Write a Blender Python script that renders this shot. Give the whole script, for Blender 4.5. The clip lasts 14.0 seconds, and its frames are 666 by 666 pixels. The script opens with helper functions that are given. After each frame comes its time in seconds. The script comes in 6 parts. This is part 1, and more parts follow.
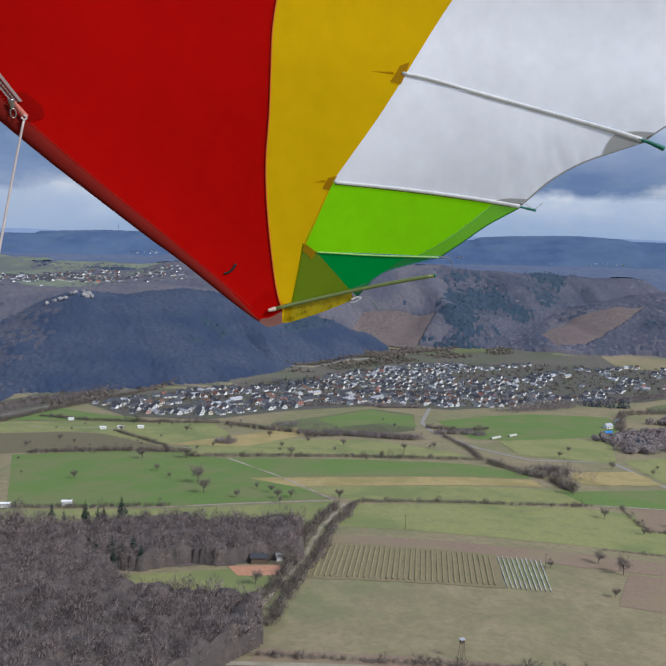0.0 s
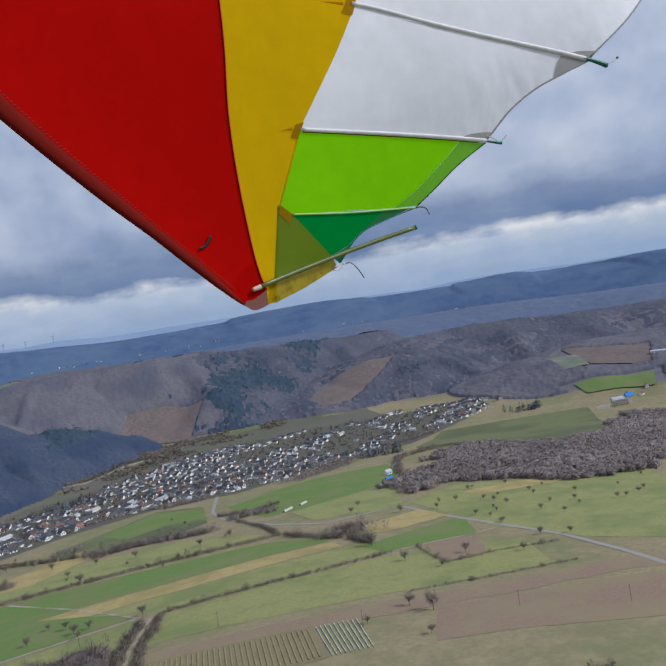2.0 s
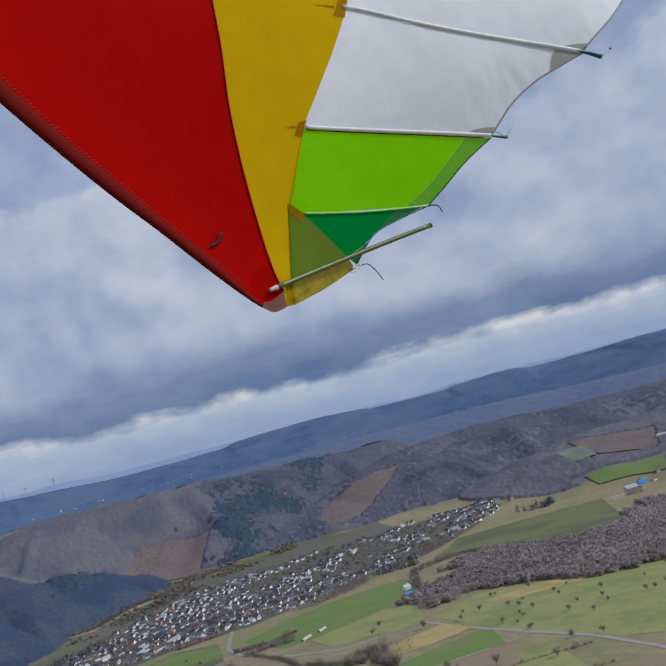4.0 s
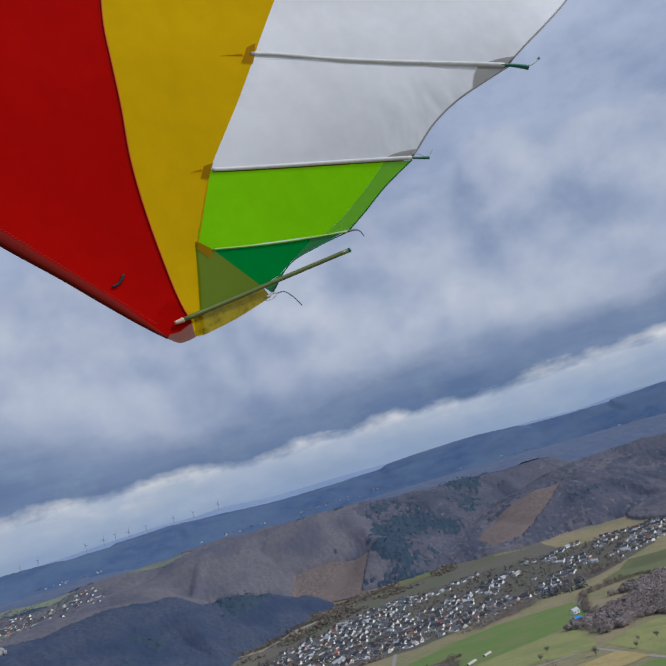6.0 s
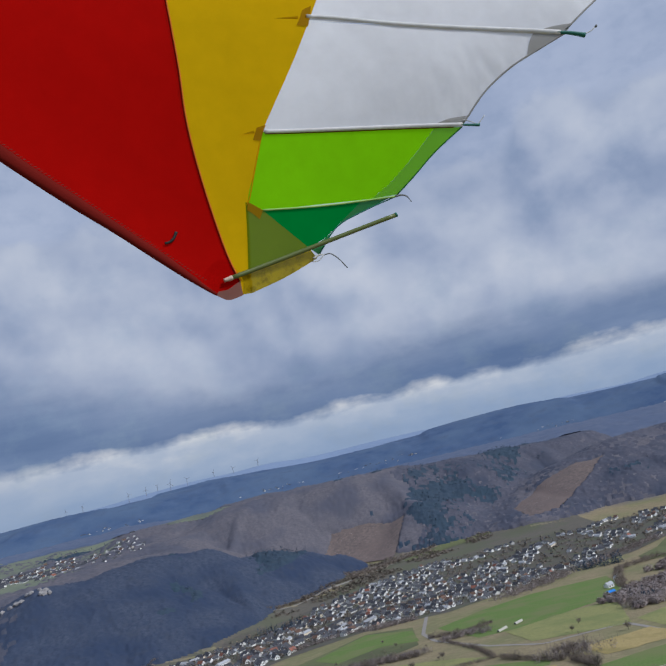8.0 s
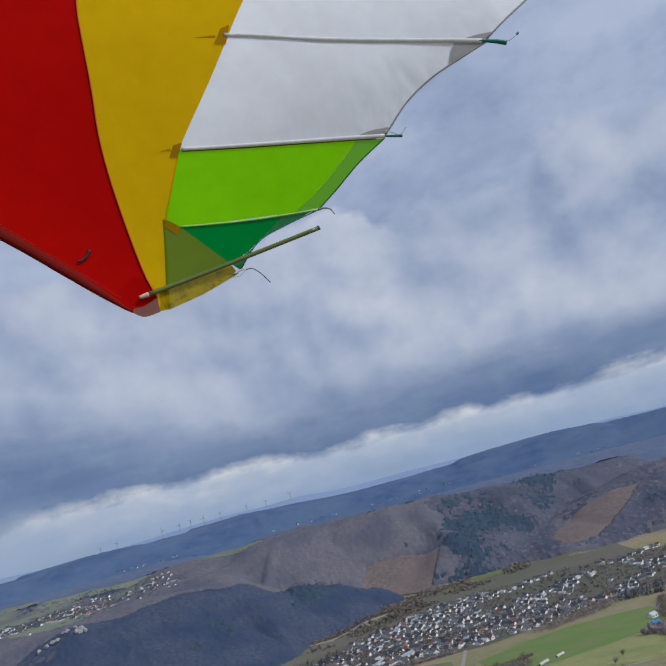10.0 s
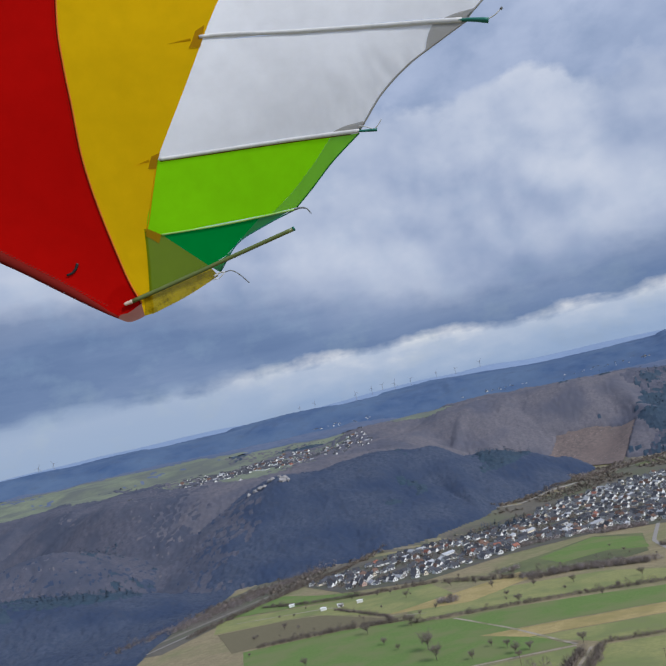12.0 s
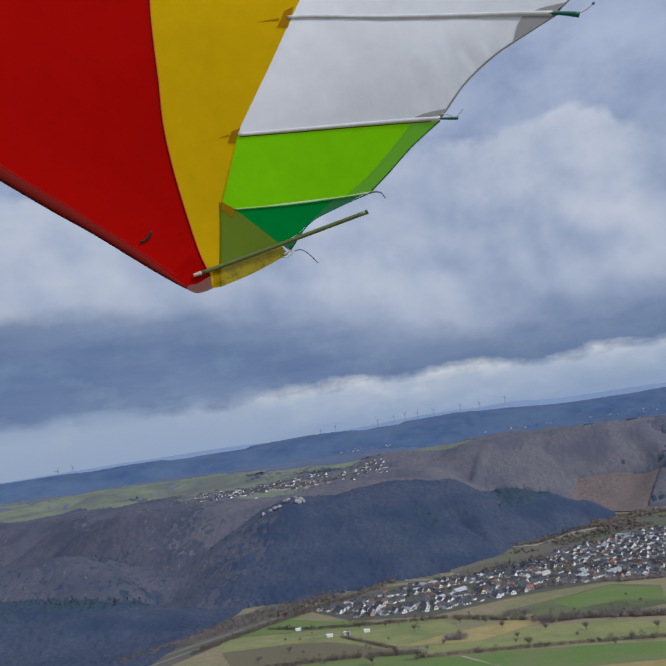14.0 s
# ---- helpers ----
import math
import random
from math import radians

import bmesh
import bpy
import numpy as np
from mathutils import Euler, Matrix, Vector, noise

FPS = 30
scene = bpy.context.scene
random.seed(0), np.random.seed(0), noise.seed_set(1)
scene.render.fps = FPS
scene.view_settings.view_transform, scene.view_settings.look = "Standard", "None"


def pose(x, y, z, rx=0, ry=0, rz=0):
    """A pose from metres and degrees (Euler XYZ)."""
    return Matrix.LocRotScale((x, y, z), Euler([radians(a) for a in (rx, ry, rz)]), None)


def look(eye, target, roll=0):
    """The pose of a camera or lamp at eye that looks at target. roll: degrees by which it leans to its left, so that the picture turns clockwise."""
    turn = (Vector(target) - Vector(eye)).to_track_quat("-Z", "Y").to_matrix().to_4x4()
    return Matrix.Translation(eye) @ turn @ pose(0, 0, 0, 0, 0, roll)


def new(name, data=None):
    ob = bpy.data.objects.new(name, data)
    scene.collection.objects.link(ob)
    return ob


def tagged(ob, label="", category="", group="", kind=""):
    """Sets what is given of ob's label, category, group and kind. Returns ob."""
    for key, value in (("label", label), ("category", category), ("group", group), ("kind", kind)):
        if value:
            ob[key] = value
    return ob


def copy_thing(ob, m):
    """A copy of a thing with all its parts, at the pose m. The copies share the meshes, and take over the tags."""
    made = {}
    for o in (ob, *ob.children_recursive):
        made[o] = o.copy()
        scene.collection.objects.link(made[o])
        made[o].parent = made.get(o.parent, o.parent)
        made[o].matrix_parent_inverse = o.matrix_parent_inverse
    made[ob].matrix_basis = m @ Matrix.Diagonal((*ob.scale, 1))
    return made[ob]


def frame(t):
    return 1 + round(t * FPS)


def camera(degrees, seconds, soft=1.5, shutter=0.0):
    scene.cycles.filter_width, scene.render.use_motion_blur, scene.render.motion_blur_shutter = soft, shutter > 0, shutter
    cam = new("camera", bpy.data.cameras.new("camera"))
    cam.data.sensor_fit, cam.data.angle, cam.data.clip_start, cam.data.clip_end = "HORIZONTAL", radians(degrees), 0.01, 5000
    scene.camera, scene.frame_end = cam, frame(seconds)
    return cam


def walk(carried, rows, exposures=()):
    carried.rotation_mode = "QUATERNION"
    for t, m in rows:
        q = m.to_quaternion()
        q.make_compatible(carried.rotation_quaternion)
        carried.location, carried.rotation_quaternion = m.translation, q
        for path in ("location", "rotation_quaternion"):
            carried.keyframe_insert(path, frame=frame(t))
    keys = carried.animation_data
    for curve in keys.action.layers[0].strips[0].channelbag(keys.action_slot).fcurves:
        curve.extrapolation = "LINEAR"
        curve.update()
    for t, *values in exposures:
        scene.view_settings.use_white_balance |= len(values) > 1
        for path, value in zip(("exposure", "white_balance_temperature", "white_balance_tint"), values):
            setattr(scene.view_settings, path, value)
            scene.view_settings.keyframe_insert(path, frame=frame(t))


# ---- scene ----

# ---------------------------------------------------------------- camera
cam = camera(46.0, 14.0, soft=1.7)
PATH = [
    (0.0, pose(0.025, -1.026, 1.193, 82.62, -0.97, 4.43)),
    (0.5, pose(-0.774, -0.746, 1.041, 84.32, 1.86, -5.52)),
    (1.0, pose(-1.044, -0.472, 0.868, 85.68, 5.45, -10.23)),
    (1.5, pose(-1.212, -0.294, 0.671, 86.82, 8.12, -12.47)),
    (2.0, pose(-1.371, -0.185, 0.560, 87.51, 9.08, -13.66)),
    (2.5, pose(-1.468, -0.055, 0.397, 89.46, 10.33, -14.24)),
    (3.0, pose(-1.539, 0.107, 0.243, 92.01, 11.87, -14.47)),
    (3.2, pose(-1.594, 0.142, 0.215, 92.74, 13.08, -14.58)),
    (5.3, pose(-0.999, 0.171, -0.413, 99.37, 16.67, -11.41)),
    (5.5, pose(-0.802, 0.026, -0.430, 99.96, 16.66, -8.33)),
    (6.0, pose(-0.341, -0.238, -0.364, 100.39, 16.14, -2.19)),
    (6.5, pose(-0.076, -0.441, -0.287, 98.35, 14.92, 0.56)),
    (7.0, pose(-0.063, -0.453, -0.210, 97.72, 14.38, 1.38)),
    (7.5, pose(-0.235, -0.455, -0.222, 97.16, 13.39, 1.12)),
    (7.7, pose(-0.347, -0.419, -0.282, 97.53, 13.22, 0.79)),
    (9.8, pose(0.022, -0.195, -0.652, 101.84, 14.48, 0.41)),
    (10.0, pose(0.247, -0.264, -0.632, 101.26, 14.56, 3.13)),
    (10.5, pose(0.796, -0.420, -0.451, 98.30, 14.75, 7.94)),
    (11.0, pose(1.274, -0.368, -0.302, 95.84, 14.13, 11.71)),
    (11.5, pose(1.555, -0.307, -0.331, 95.69, 14.02, 15.20)),
    (12.0, pose(1.734, -0.292, -0.198, 95.00, 12.75, 17.15)),
    (12.5, pose(1.858, -0.274, -0.190, 94.40, 10.80, 18.60)),
    (13.0, pose(1.818, -0.158, -0.353, 94.66, 9.12, 19.33)),
    (13.5, pose(1.660, -0.262, -0.491, 96.59, 7.03, 19.48)),
    (14.0, pose(1.453, -0.333, -0.401, 97.04, 8.42, 18.71)),
]
walk(cam, PATH, exposures=[(0.0, 0.12, 6050, 10), (1.5, 0.05, 6050, 10), (3.0, -0.08, 6050, 10), (5.5, -0.18, 6050, 10), (7.5, -0.14, 6050, 10), (10.0, -0.14, 6050, 10), (12.5, 0.05, 6050, 10), (14.0, -0.16, 6050, 10)])


# ---------------------------------------------------------------- node helpers
def node(tree, kind, **values):
    n = tree.nodes.new(kind)
    for key, value in values.items():
        if key in n.inputs:
            n.inputs[key].default_value = value
    return n


def noise_of(tree, vector, scale, detail=4.0, rough=0.55):
    n = node(tree, "ShaderNodeTexNoise", Scale=scale, Detail=detail, Roughness=rough)
    tree.links.new(vector, n.inputs["Vector"])
    return n.outputs["Fac"]


def calc(tree, op, a, b=0.0, clamp=False):
    n = tree.nodes.new("ShaderNodeMath")
    n.operation, n.use_clamp = op, clamp
    for k, value in enumerate((a, b)):
        if isinstance(value, (int, float)):
            n.inputs[k].default_value = value
        else:
            tree.links.new(value, n.inputs[k])
    return n.outputs[0]


def mix(tree, fac, a, b):
    n = tree.nodes.new("ShaderNodeMix")
    n.data_type = "RGBA"
    for k, value in ((0, fac), (6, a), (7, b)):
        if isinstance(value, (int, float)):
            n.inputs[k].default_value = value
        elif isinstance(value, tuple):
            n.inputs[k].default_value = (*value, 1)
        else:
            tree.links.new(value, n.inputs[k])
    return n.outputs[2]


def ramp(tree, fac, stops, mode="LINEAR"):
    n = tree.nodes.new("ShaderNodeValToRGB")
    n.color_ramp.interpolation = mode
    while len(n.color_ramp.elements) < len(stops):
        n.color_ramp.elements.new(0.5)
    for e, (p, c) in zip(n.color_ramp.elements, stops):
        e.position, e.color = p, (*c, 1) if isinstance(c, tuple) else (c, c, c, 1)
    tree.links.new(fac, n.inputs[0])
    return n.outputs[0]


# ---------------------------------------------------------------- world and sun
SUN_ELEVATION, SUN_AZIMUTH = radians(39), radians(118)
world = bpy.data.worlds.new("sky")
scene.world = world
world.use_nodes = True
wt = world.node_tree
wt.nodes.clear()
sky = wt.nodes.new("ShaderNodeTexSky")
sky.sky_type, sky.sun_disc, sky.sun_elevation, sky.sun_rotation = "NISHITA", False, SUN_ELEVATION, SUN_AZIMUTH
coord = wt.nodes.new("ShaderNodeTexCoord").outputs["Generated"]
split = wt.nodes.new("ShaderNodeSeparateXYZ")
wt.links.new(coord, split.inputs[0])
bearing = calc(wt, "ARCTAN2", split.outputs["X"], split.outputs["Y"])
up = calc(wt, "ARCSINE", split.outputs["Z"])


def sheet_of(across, along, shift=0.0, lift=0.0):
    """The sky unrolled: bearing across, elevation upwards, each at its own scale."""
    n = wt.nodes.new("ShaderNodeCombineXYZ")
    wt.links.new(calc(wt, "MULTIPLY", calc(wt, "ADD", bearing, shift), across), n.inputs[0])
    wt.links.new(calc(wt, "MULTIPLY", calc(wt, "ADD", up, lift), along), n.inputs[1])
    return n.outputs[0]


def centred(fac, share):
    return calc(wt, "MULTIPLY", calc(wt, "SUBTRACT", fac, 0.5), share)


def plus(*terms):
    total = terms[0]
    for term in terms[1:]:
        total = calc(wt, "ADD", total, term)
    return total


def billows(vector, scale, warp):
    """Rounded cloud heads: soft cells, pushed about by a finer noise."""
    push = node(wt, "ShaderNodeTexNoise", Scale=scale * 1.6, Detail=5.0, Roughness=0.6)
    wt.links.new(vector, push.inputs["Vector"])
    moved = wt.nodes.new("ShaderNodeVectorMath")
    moved.operation = "MULTIPLY_ADD"
    moved.inputs[1].default_value = (warp, warp, 0.0)
    wt.links.new(push.outputs["Color"], moved.inputs[0])
    wt.links.new(vector, moved.inputs[2])
    cells = node(wt, "ShaderNodeTexVoronoi", Scale=scale, Smoothness=0.6, Detail=2.0, Roughness=0.5)
    cells.feature, cells.normalize = "SMOOTH_F1", True
    wt.links.new(moved.outputs[0], cells.inputs["Vector"])
    return calc(wt, "SUBTRACT", 1.0, cells.outputs["Distance"])


# the heaped clouds: their heads, and the same a little towards the light, for the sunlit side of each
heads = billows(sheet_of(1.0, 1.1), 5.6, 0.10)
heads_lit = billows(sheet_of(1.0, 1.1, 0.014, 0.024), 5.6, 0.10)
bulk = noise_of(wt, sheet_of(1.0, 1.05, 0.35), 3.0, 5.0, 0.5)
bulk_lit = noise_of(wt, sheet_of(1.0, 1.05, 0.37, 0.030), 3.0, 5.0, 0.5)
veil = noise_of(wt, sheet_of(1.0, 2.2), 3.2, 5.0, 0.5)
streaks = noise_of(wt, sheet_of(1.0, 5.0), 5.0, 6.0, 0.55)
lumps = noise_of(wt, sheet_of(1.0, 1.6), 17.0, 4.0, 0.55)
fine = noise_of(wt, sheet_of(1.0, 1.4), 15.0, 7.0, 0.6)
westward = ramp(wt, calc(wt, "ADD", calc(wt, "MULTIPLY", bearing, -1.0), 0.0), [(0.16, 0.0), (0.46, 1.0)], "EASE")

# high grey-lilac cloud over all
high_sky = ramp(wt, plus(veil, centred(fine, 0.25), calc(wt, "MULTIPLY", up, 0.10)), [(0.34, (0.27, 0.33, 0.465)), (0.47, (0.335, 0.395, 0.535)), (0.58, (0.41, 0.465, 0.60)), (0.72, (0.475, 0.525, 0.65)), (0.88, (0.43, 0.485, 0.62))])
# heaps up to a ragged top
relief_of = plus(0.60, calc(wt, "MULTIPLY", calc(wt, "SUBTRACT", heads, heads_lit), 1.7), calc(wt, "MULTIPLY", calc(wt, "SUBTRACT", bulk, bulk_lit), 1.5), centred(bulk, 0.55), centred(fine, 0.10))
heap_colour = ramp(wt, relief_of, [(0.18, (0.205, 0.265, 0.40)), (0.38, (0.30, 0.36, 0.495)), (0.52, (0.40, 0.45, 0.57)), (0.68, (0.50, 0.54, 0.635)), (0.90, (0.62, 0.64, 0.70))])
heap_top = plus(0.275, centred(heads, 0.20), centred(bulk, 0.26), centred(fine, 0.05))
heaped = ramp(wt, plus(0.5, calc(wt, "MULTIPLY", calc(wt, "SUBTRACT", heap_top, up), 9.0)), [(0.42, 0.0), (0.58, 1.0)])
clouds = mix(wt, heaped, high_sky, heap_colour)
# their dark slate undersides, deeper towards the west
slate = ramp(wt, plus(streaks, centred(veil, 0.5)), [(0.30, (0.125, 0.185, 0.32)), (0.55, (0.165, 0.23, 0.37)), (0.78, (0.225, 0.29, 0.43))])
base_at = plus(0.102, calc(wt, "MULTIPLY", westward, 0.064), centred(bulk, 0.11), centred(lumps, 0.035), centred(heads, 0.03))
lip = ramp(wt, plus(0.5, calc(wt, "MULTIPLY", calc(wt, "SUBTRACT", base_at, up), 7.0)), [(0.22, 0.0), (0.42, 0.18), (0.62, 0.80), (0.85, 1.0)])
clouds = mix(wt, lip, clouds, slate)
# the bright strip over the horizon, with a lumpy upper edge, duller in the west
strip = ramp(wt, plus(calc(wt, "MULTIPLY", up, 12.0), centred(lumps, 0.62), centred(streaks, 0.62)), [(0.0, (0.30, 0.385, 0.53)), (0.25, (0.36, 0.435, 0.56)), (0.48, (0.45, 0.505, 0.60)), (0.60, (0.56, 0.59, 0.645)), (0.74, (0.72, 0.715, 0.715))])
dull = ramp(wt, plus(calc(wt, "MULTIPLY", up, 13.0), centred(streaks, 0.3)), [(0.0, (0.33, 0.41, 0.54)), (0.5, (0.36, 0.43, 0.55)), (0.9, (0.27, 0.345, 0.475))])
strip = mix(wt, ramp(wt, calc(wt, "ADD", calc(wt, "MULTIPLY", bearing, -1.0), centred(streaks, 0.25)), [(0.30, 0.0), (0.52, 1.0)], "EASE"), strip, dull)
strip_at = plus(0.051, centred(lumps, 0.032), centred(streaks, 0.026), centred(veil, 0.04))
low = ramp(wt, plus(0.5, calc(wt, "MULTIPLY", calc(wt, "SUBTRACT", strip_at, up), 22.0)), [(0.30, 0.0), (0.62, 1.0)])
clouds = mix(wt, low, clouds, strip)
blue = wt.nodes.new("ShaderNodeVectorMath")
blue.operation = "SCALE"
blue.inputs["Scale"].default_value = 0.10
wt.links.new(sky.outputs[0], blue.inputs[0])
gaps = ramp(wt, fine, [(0.28, 0.85), (0.5, 1.0)])
both = mix(wt, gaps, blue.outputs[0], clouds)
back = node(wt, "ShaderNodeBackground", Strength=1.0)
wt.links.new(both, back.inputs["Color"])
wt.links.new(back.outputs[0], wt.nodes.new("ShaderNodeOutputWorld").inputs[0])

sun_lamp = bpy.data.lights.new("sun", "SUN")
sun_lamp.energy, sun_lamp.angle, sun_lamp.color = 2.95, radians(12), (1.0, 0.96, 0.91)
sun = new("sun", sun_lamp)
sun_way = Vector((math.sin(SUN_AZIMUTH) * math.cos(SUN_ELEVATION), math.cos(SUN_AZIMUTH) * math.cos(SUN_ELEVATION), math.sin(SUN_ELEVATION)))
sun.matrix_world = look(sun_way * 100, (0, 0, 0))


# ---------------------------------------------------------------- materials
def material(name, rough=0.8, metal=0.0, spec=0.3):
    m = bpy.data.materials.new(name)
    m.use_nodes = True
    t = m.node_tree
    b = t.nodes["Principled BSDF"]
    b.inputs["Roughness"].default_value, b.inputs["Metallic"].default_value, b.inputs["Specular IOR Level"].default_value = rough, metal, spec
    return m, t, b


def place(t):
    return t.nodes.new("ShaderNodeTexCoord").outputs["Object"]


def relief(t, b, fac, strength, distance):
    n = node(t, "ShaderNodeBump", Strength=strength, Distance=distance)
    t.links.new(fac, n.inputs["Height"])
    t.links.new(n.outputs[0], b.inputs["Normal"])


def mottled(name, dark, light, other=None, big=0.02, small=0.35, bump=0.0, rough=0.9, chance=False, spec=0.2):
    """A rough surface whose colour wanders at two scales."""
    m, t, b = material(name, rough, 0.0, spec)
    p = place(t)
    n1, n2 = noise_of(t, p, big, 5.0), noise_of(t, p, small, 5.0, 0.65)
    col = mix(t, ramp(t, n2, [(0.3, 0.0), (0.7, 1.0)]), dark, light)
    if other:
        col = mix(t, ramp(t, n1, [(0.45, 0.0), (0.62, 1.0)]), col, other)
        worn = tuple(c * 0.72 + 0.03 for c in dark)
        col = mix(t, ramp(t, noise_of(t, p, big * 4, 6.0, 0.7), [(0.50, 0.0), (0.70, 0.6)]), col, worn)
    if chance:
        r = t.nodes.new("ShaderNodeObjectInfo").outputs["Random"]
        hsv = node(t, "ShaderNodeHueSaturation")
        t.links.new(col, hsv.inputs["Color"])
        t.links.new(calc(t, "ADD", calc(t, "MULTIPLY", r, 0.5), 0.75), hsv.inputs["Value"])
        col = hsv.outputs[0]
    t.links.new(col, b.inputs["Base Color"])
    if bump:
        relief(t, b, n2, 0.6, bump)
    return m


def islands(name, colours, rough=0.95, grain=0.6, bump=0.0):
    """Foliage and twigs: each clump takes one of several tones."""
    m, t, b = material(name, rough, 0.0, 0.1)
    r = t.nodes.new("ShaderNodeNewGeometry").outputs["Random Per Island"]
    n = len(colours) - 1
    col = ramp(t, r, [(k / n, c) for k, c in enumerate(colours)])
    p = place(t)
    n1, n2 = noise_of(t, p, 0.010, 4.0), noise_of(t, p, grain, 5.0, 0.7)
    hsv = node(t, "ShaderNodeHueSaturation")
    t.links.new(col, hsv.inputs["Color"])
    t.links.new(calc(t, "ADD", calc(t, "MULTIPLY", calc(t, "ADD", n1, n2), 0.8), 0.2), hsv.inputs["Value"])
    t.links.new(hsv.outputs[0], b.inputs["Base Color"])
    tr = t.nodes.new("ShaderNodeBsdfTranslucent")
    t.links.new(hsv.outputs[0], tr.inputs["Color"])
    s = node(t, "ShaderNodeMixShader", Fac=0.2)
    t.links.new(b.outputs[0], s.inputs[1])
    t.links.new(tr.outputs[0], s.inputs[2])
    t.links.new(s.outputs[0], t.nodes["Material Output"].inputs["Surface"])
    return m


def striped(name, dark, light, width, angle, other=None, share=0.5):
    """A field worked in rows of that width, at that angle in degrees."""
    m, t, b = material(name, 0.95, 0.0, 0.1)
    p = place(t)
    mp = t.nodes.new("ShaderNodeMapping")
    mp.inputs["Rotation"].default_value = (0, 0, radians(angle))
    t.links.new(p, mp.inputs["Vector"])
    w = node(t, "ShaderNodeTexWave", Scale=0.31 / width, Distortion=0.6, Detail=2.0)
    w.inputs["Detail Scale"].default_value = 3.0
    t.links.new(mp.outputs[0], w.inputs["Vector"])
    n2, n1 = noise_of(t, p, 0.5, 5.0, 0.65), noise_of(t, p, 0.03, 4.0)
    fac = calc(t, "ADD", calc(t, "MULTIPLY", w.outputs["Fac"], share), calc(t, "MULTIPLY", n2, 1.0 - share))
    col = mix(t, ramp(t, fac, [(0.25, 0.0), (0.75, 1.0)]), dark, light)
    if other:
        col = mix(t, ramp(t, n1, [(0.42, 0.0), (0.62, 1.0)]), col, other)
    t.links.new(col, b.inputs["Base Color"])
    return m


def sailcloth(name, colour, through_share=0.5, clear=0.0, wrinkle=0.004, dirt=0.0):
    """Thin woven cloth that lets part of the light through."""
    m, t, b = material(name, 0.75, 0.0, 0.02)
    p = place(t)
    n1, n2 = noise_of(t, p, 1.6, 3.0), noise_of(t, p, 9.0, 5.0, 0.6)
    soil = ramp(t, calc(t, "ADD", calc(t, "MULTIPLY", n1, 0.6), calc(t, "MULTIPLY", n2, 0.4)), [(0.3, 0.86), (0.65, 1.0)])
    tint = t.nodes.new("ShaderNodeMix")
    tint.data_type, tint.blend_type = "RGBA", "MULTIPLY"
    tint.inputs[0].default_value, tint.inputs[6].default_value = 1.0, (*colour, 1)
    if dirt:
        specks = ramp(t, noise_of(t, p, 15.0, 6.0, 0.75), [(0.50, 1.0), (0.66, 1.0 - dirt)])
        soil = calc(t, "MULTIPLY", soil, specks)
    t.links.new(soil, tint.inputs[7])
    weave = []
    for axis in ("X", "Z"):
        w = node(t, "ShaderNodeTexWave", Scale=70.0, Distortion=0.0)
        w.bands_direction = axis
        t.links.new(p, w.inputs["Vector"])
        weave.append(w.outputs["Fac"])
    h = calc(t, "ADD", calc(t, "MULTIPLY", calc(t, "ADD", *weave), 0.02), calc(t, "ADD", n1, calc(t, "MULTIPLY", n2, 0.35)))
    bump = node(t, "ShaderNodeBump", Strength=0.5, Distance=wrinkle * 3)
    t.links.new(h, bump.inputs["Height"])
    t.links.new(tint.outputs[2], b.inputs["Base Color"])
    t.links.new(bump.outputs[0], b.inputs["Normal"])
    tr = t.nodes.new("ShaderNodeBsdfTranslucent")
    t.links.new(tint.outputs[2], tr.inputs["Color"])
    t.links.new(bump.outputs[0], tr.inputs["Normal"])
    s = node(t, "ShaderNodeMixShader", Fac=through_share)
    t.links.new(b.outputs[0], s.inputs[1])
    t.links.new(tr.outputs[0], s.inputs[2])
    last = s.outputs[0]
    if clear:
        tp = t.nodes.new("ShaderNodeBsdfTransparent")
        tp.inputs["Color"].default_value = (*[0.35 + 0.65 * c for c in colour], 1)
        s2 = node(t, "ShaderNodeMixShader", Fac=clear)
        t.links.new(last, s2.inputs[1])
        t.links.new(tp.outputs[0], s2.inputs[2])
        last = s2.outputs[0]
    t.links.new(last, t.nodes["Material Output"].inputs["Surface"])
    return m


def plain(name, colour, rough=0.5, metal=0.0, grain=20.0, spread=0.25):
    m, t, b = material(name, rough, metal, 0.4)
    n = noise_of(t, place(t), grain, 4.0)
    t.links.new(mix(t, n, tuple(c * (1 - spread) for c in colour), tuple(min(1.0, c * (1 + spread)) for c in colour)), b.inputs["Base Color"])
    return m


M_RED = sailcloth("red sailcloth", (0.60, 0.004, 0.002), 0.55)
M_DARKRED = sailcloth("doubled red sailcloth", (0.20, 0.016, 0.012), 0.22)
M_YELLOW = sailcloth("yellow sailcloth", (0.97, 0.575, 0.0), 0.64)
M_WHITE = sailcloth("white sailcloth", (0.93, 0.935, 0.95), 0.32, 0.0, 0.0015)
M_WHITEHEM = sailcloth("grey laminated sailcloth", (0.50, 0.49, 0.46), 0.4, 0.12)
M_LIME = sailcloth("lime green sailcloth", (0.37, 0.99, 0.0), 0.72, 0.0, 0.003)
M_LIMEHEM = sailcloth("lime laminated hem", (0.24, 0.66, 0.015), 0.6, 0.06)
M_GREEN = sailcloth("dark green sailcloth", (0.0, 0.30, 0.045), 0.5)
M_GREENHEM = sailcloth("grey-green laminated hem", (0.03, 0.25, 0.05), 0.5, 0.08)
M_OLIVE = sailcloth("olive doubled sailcloth", (0.18, 0.265, 0.004), 0.5, 0.06)
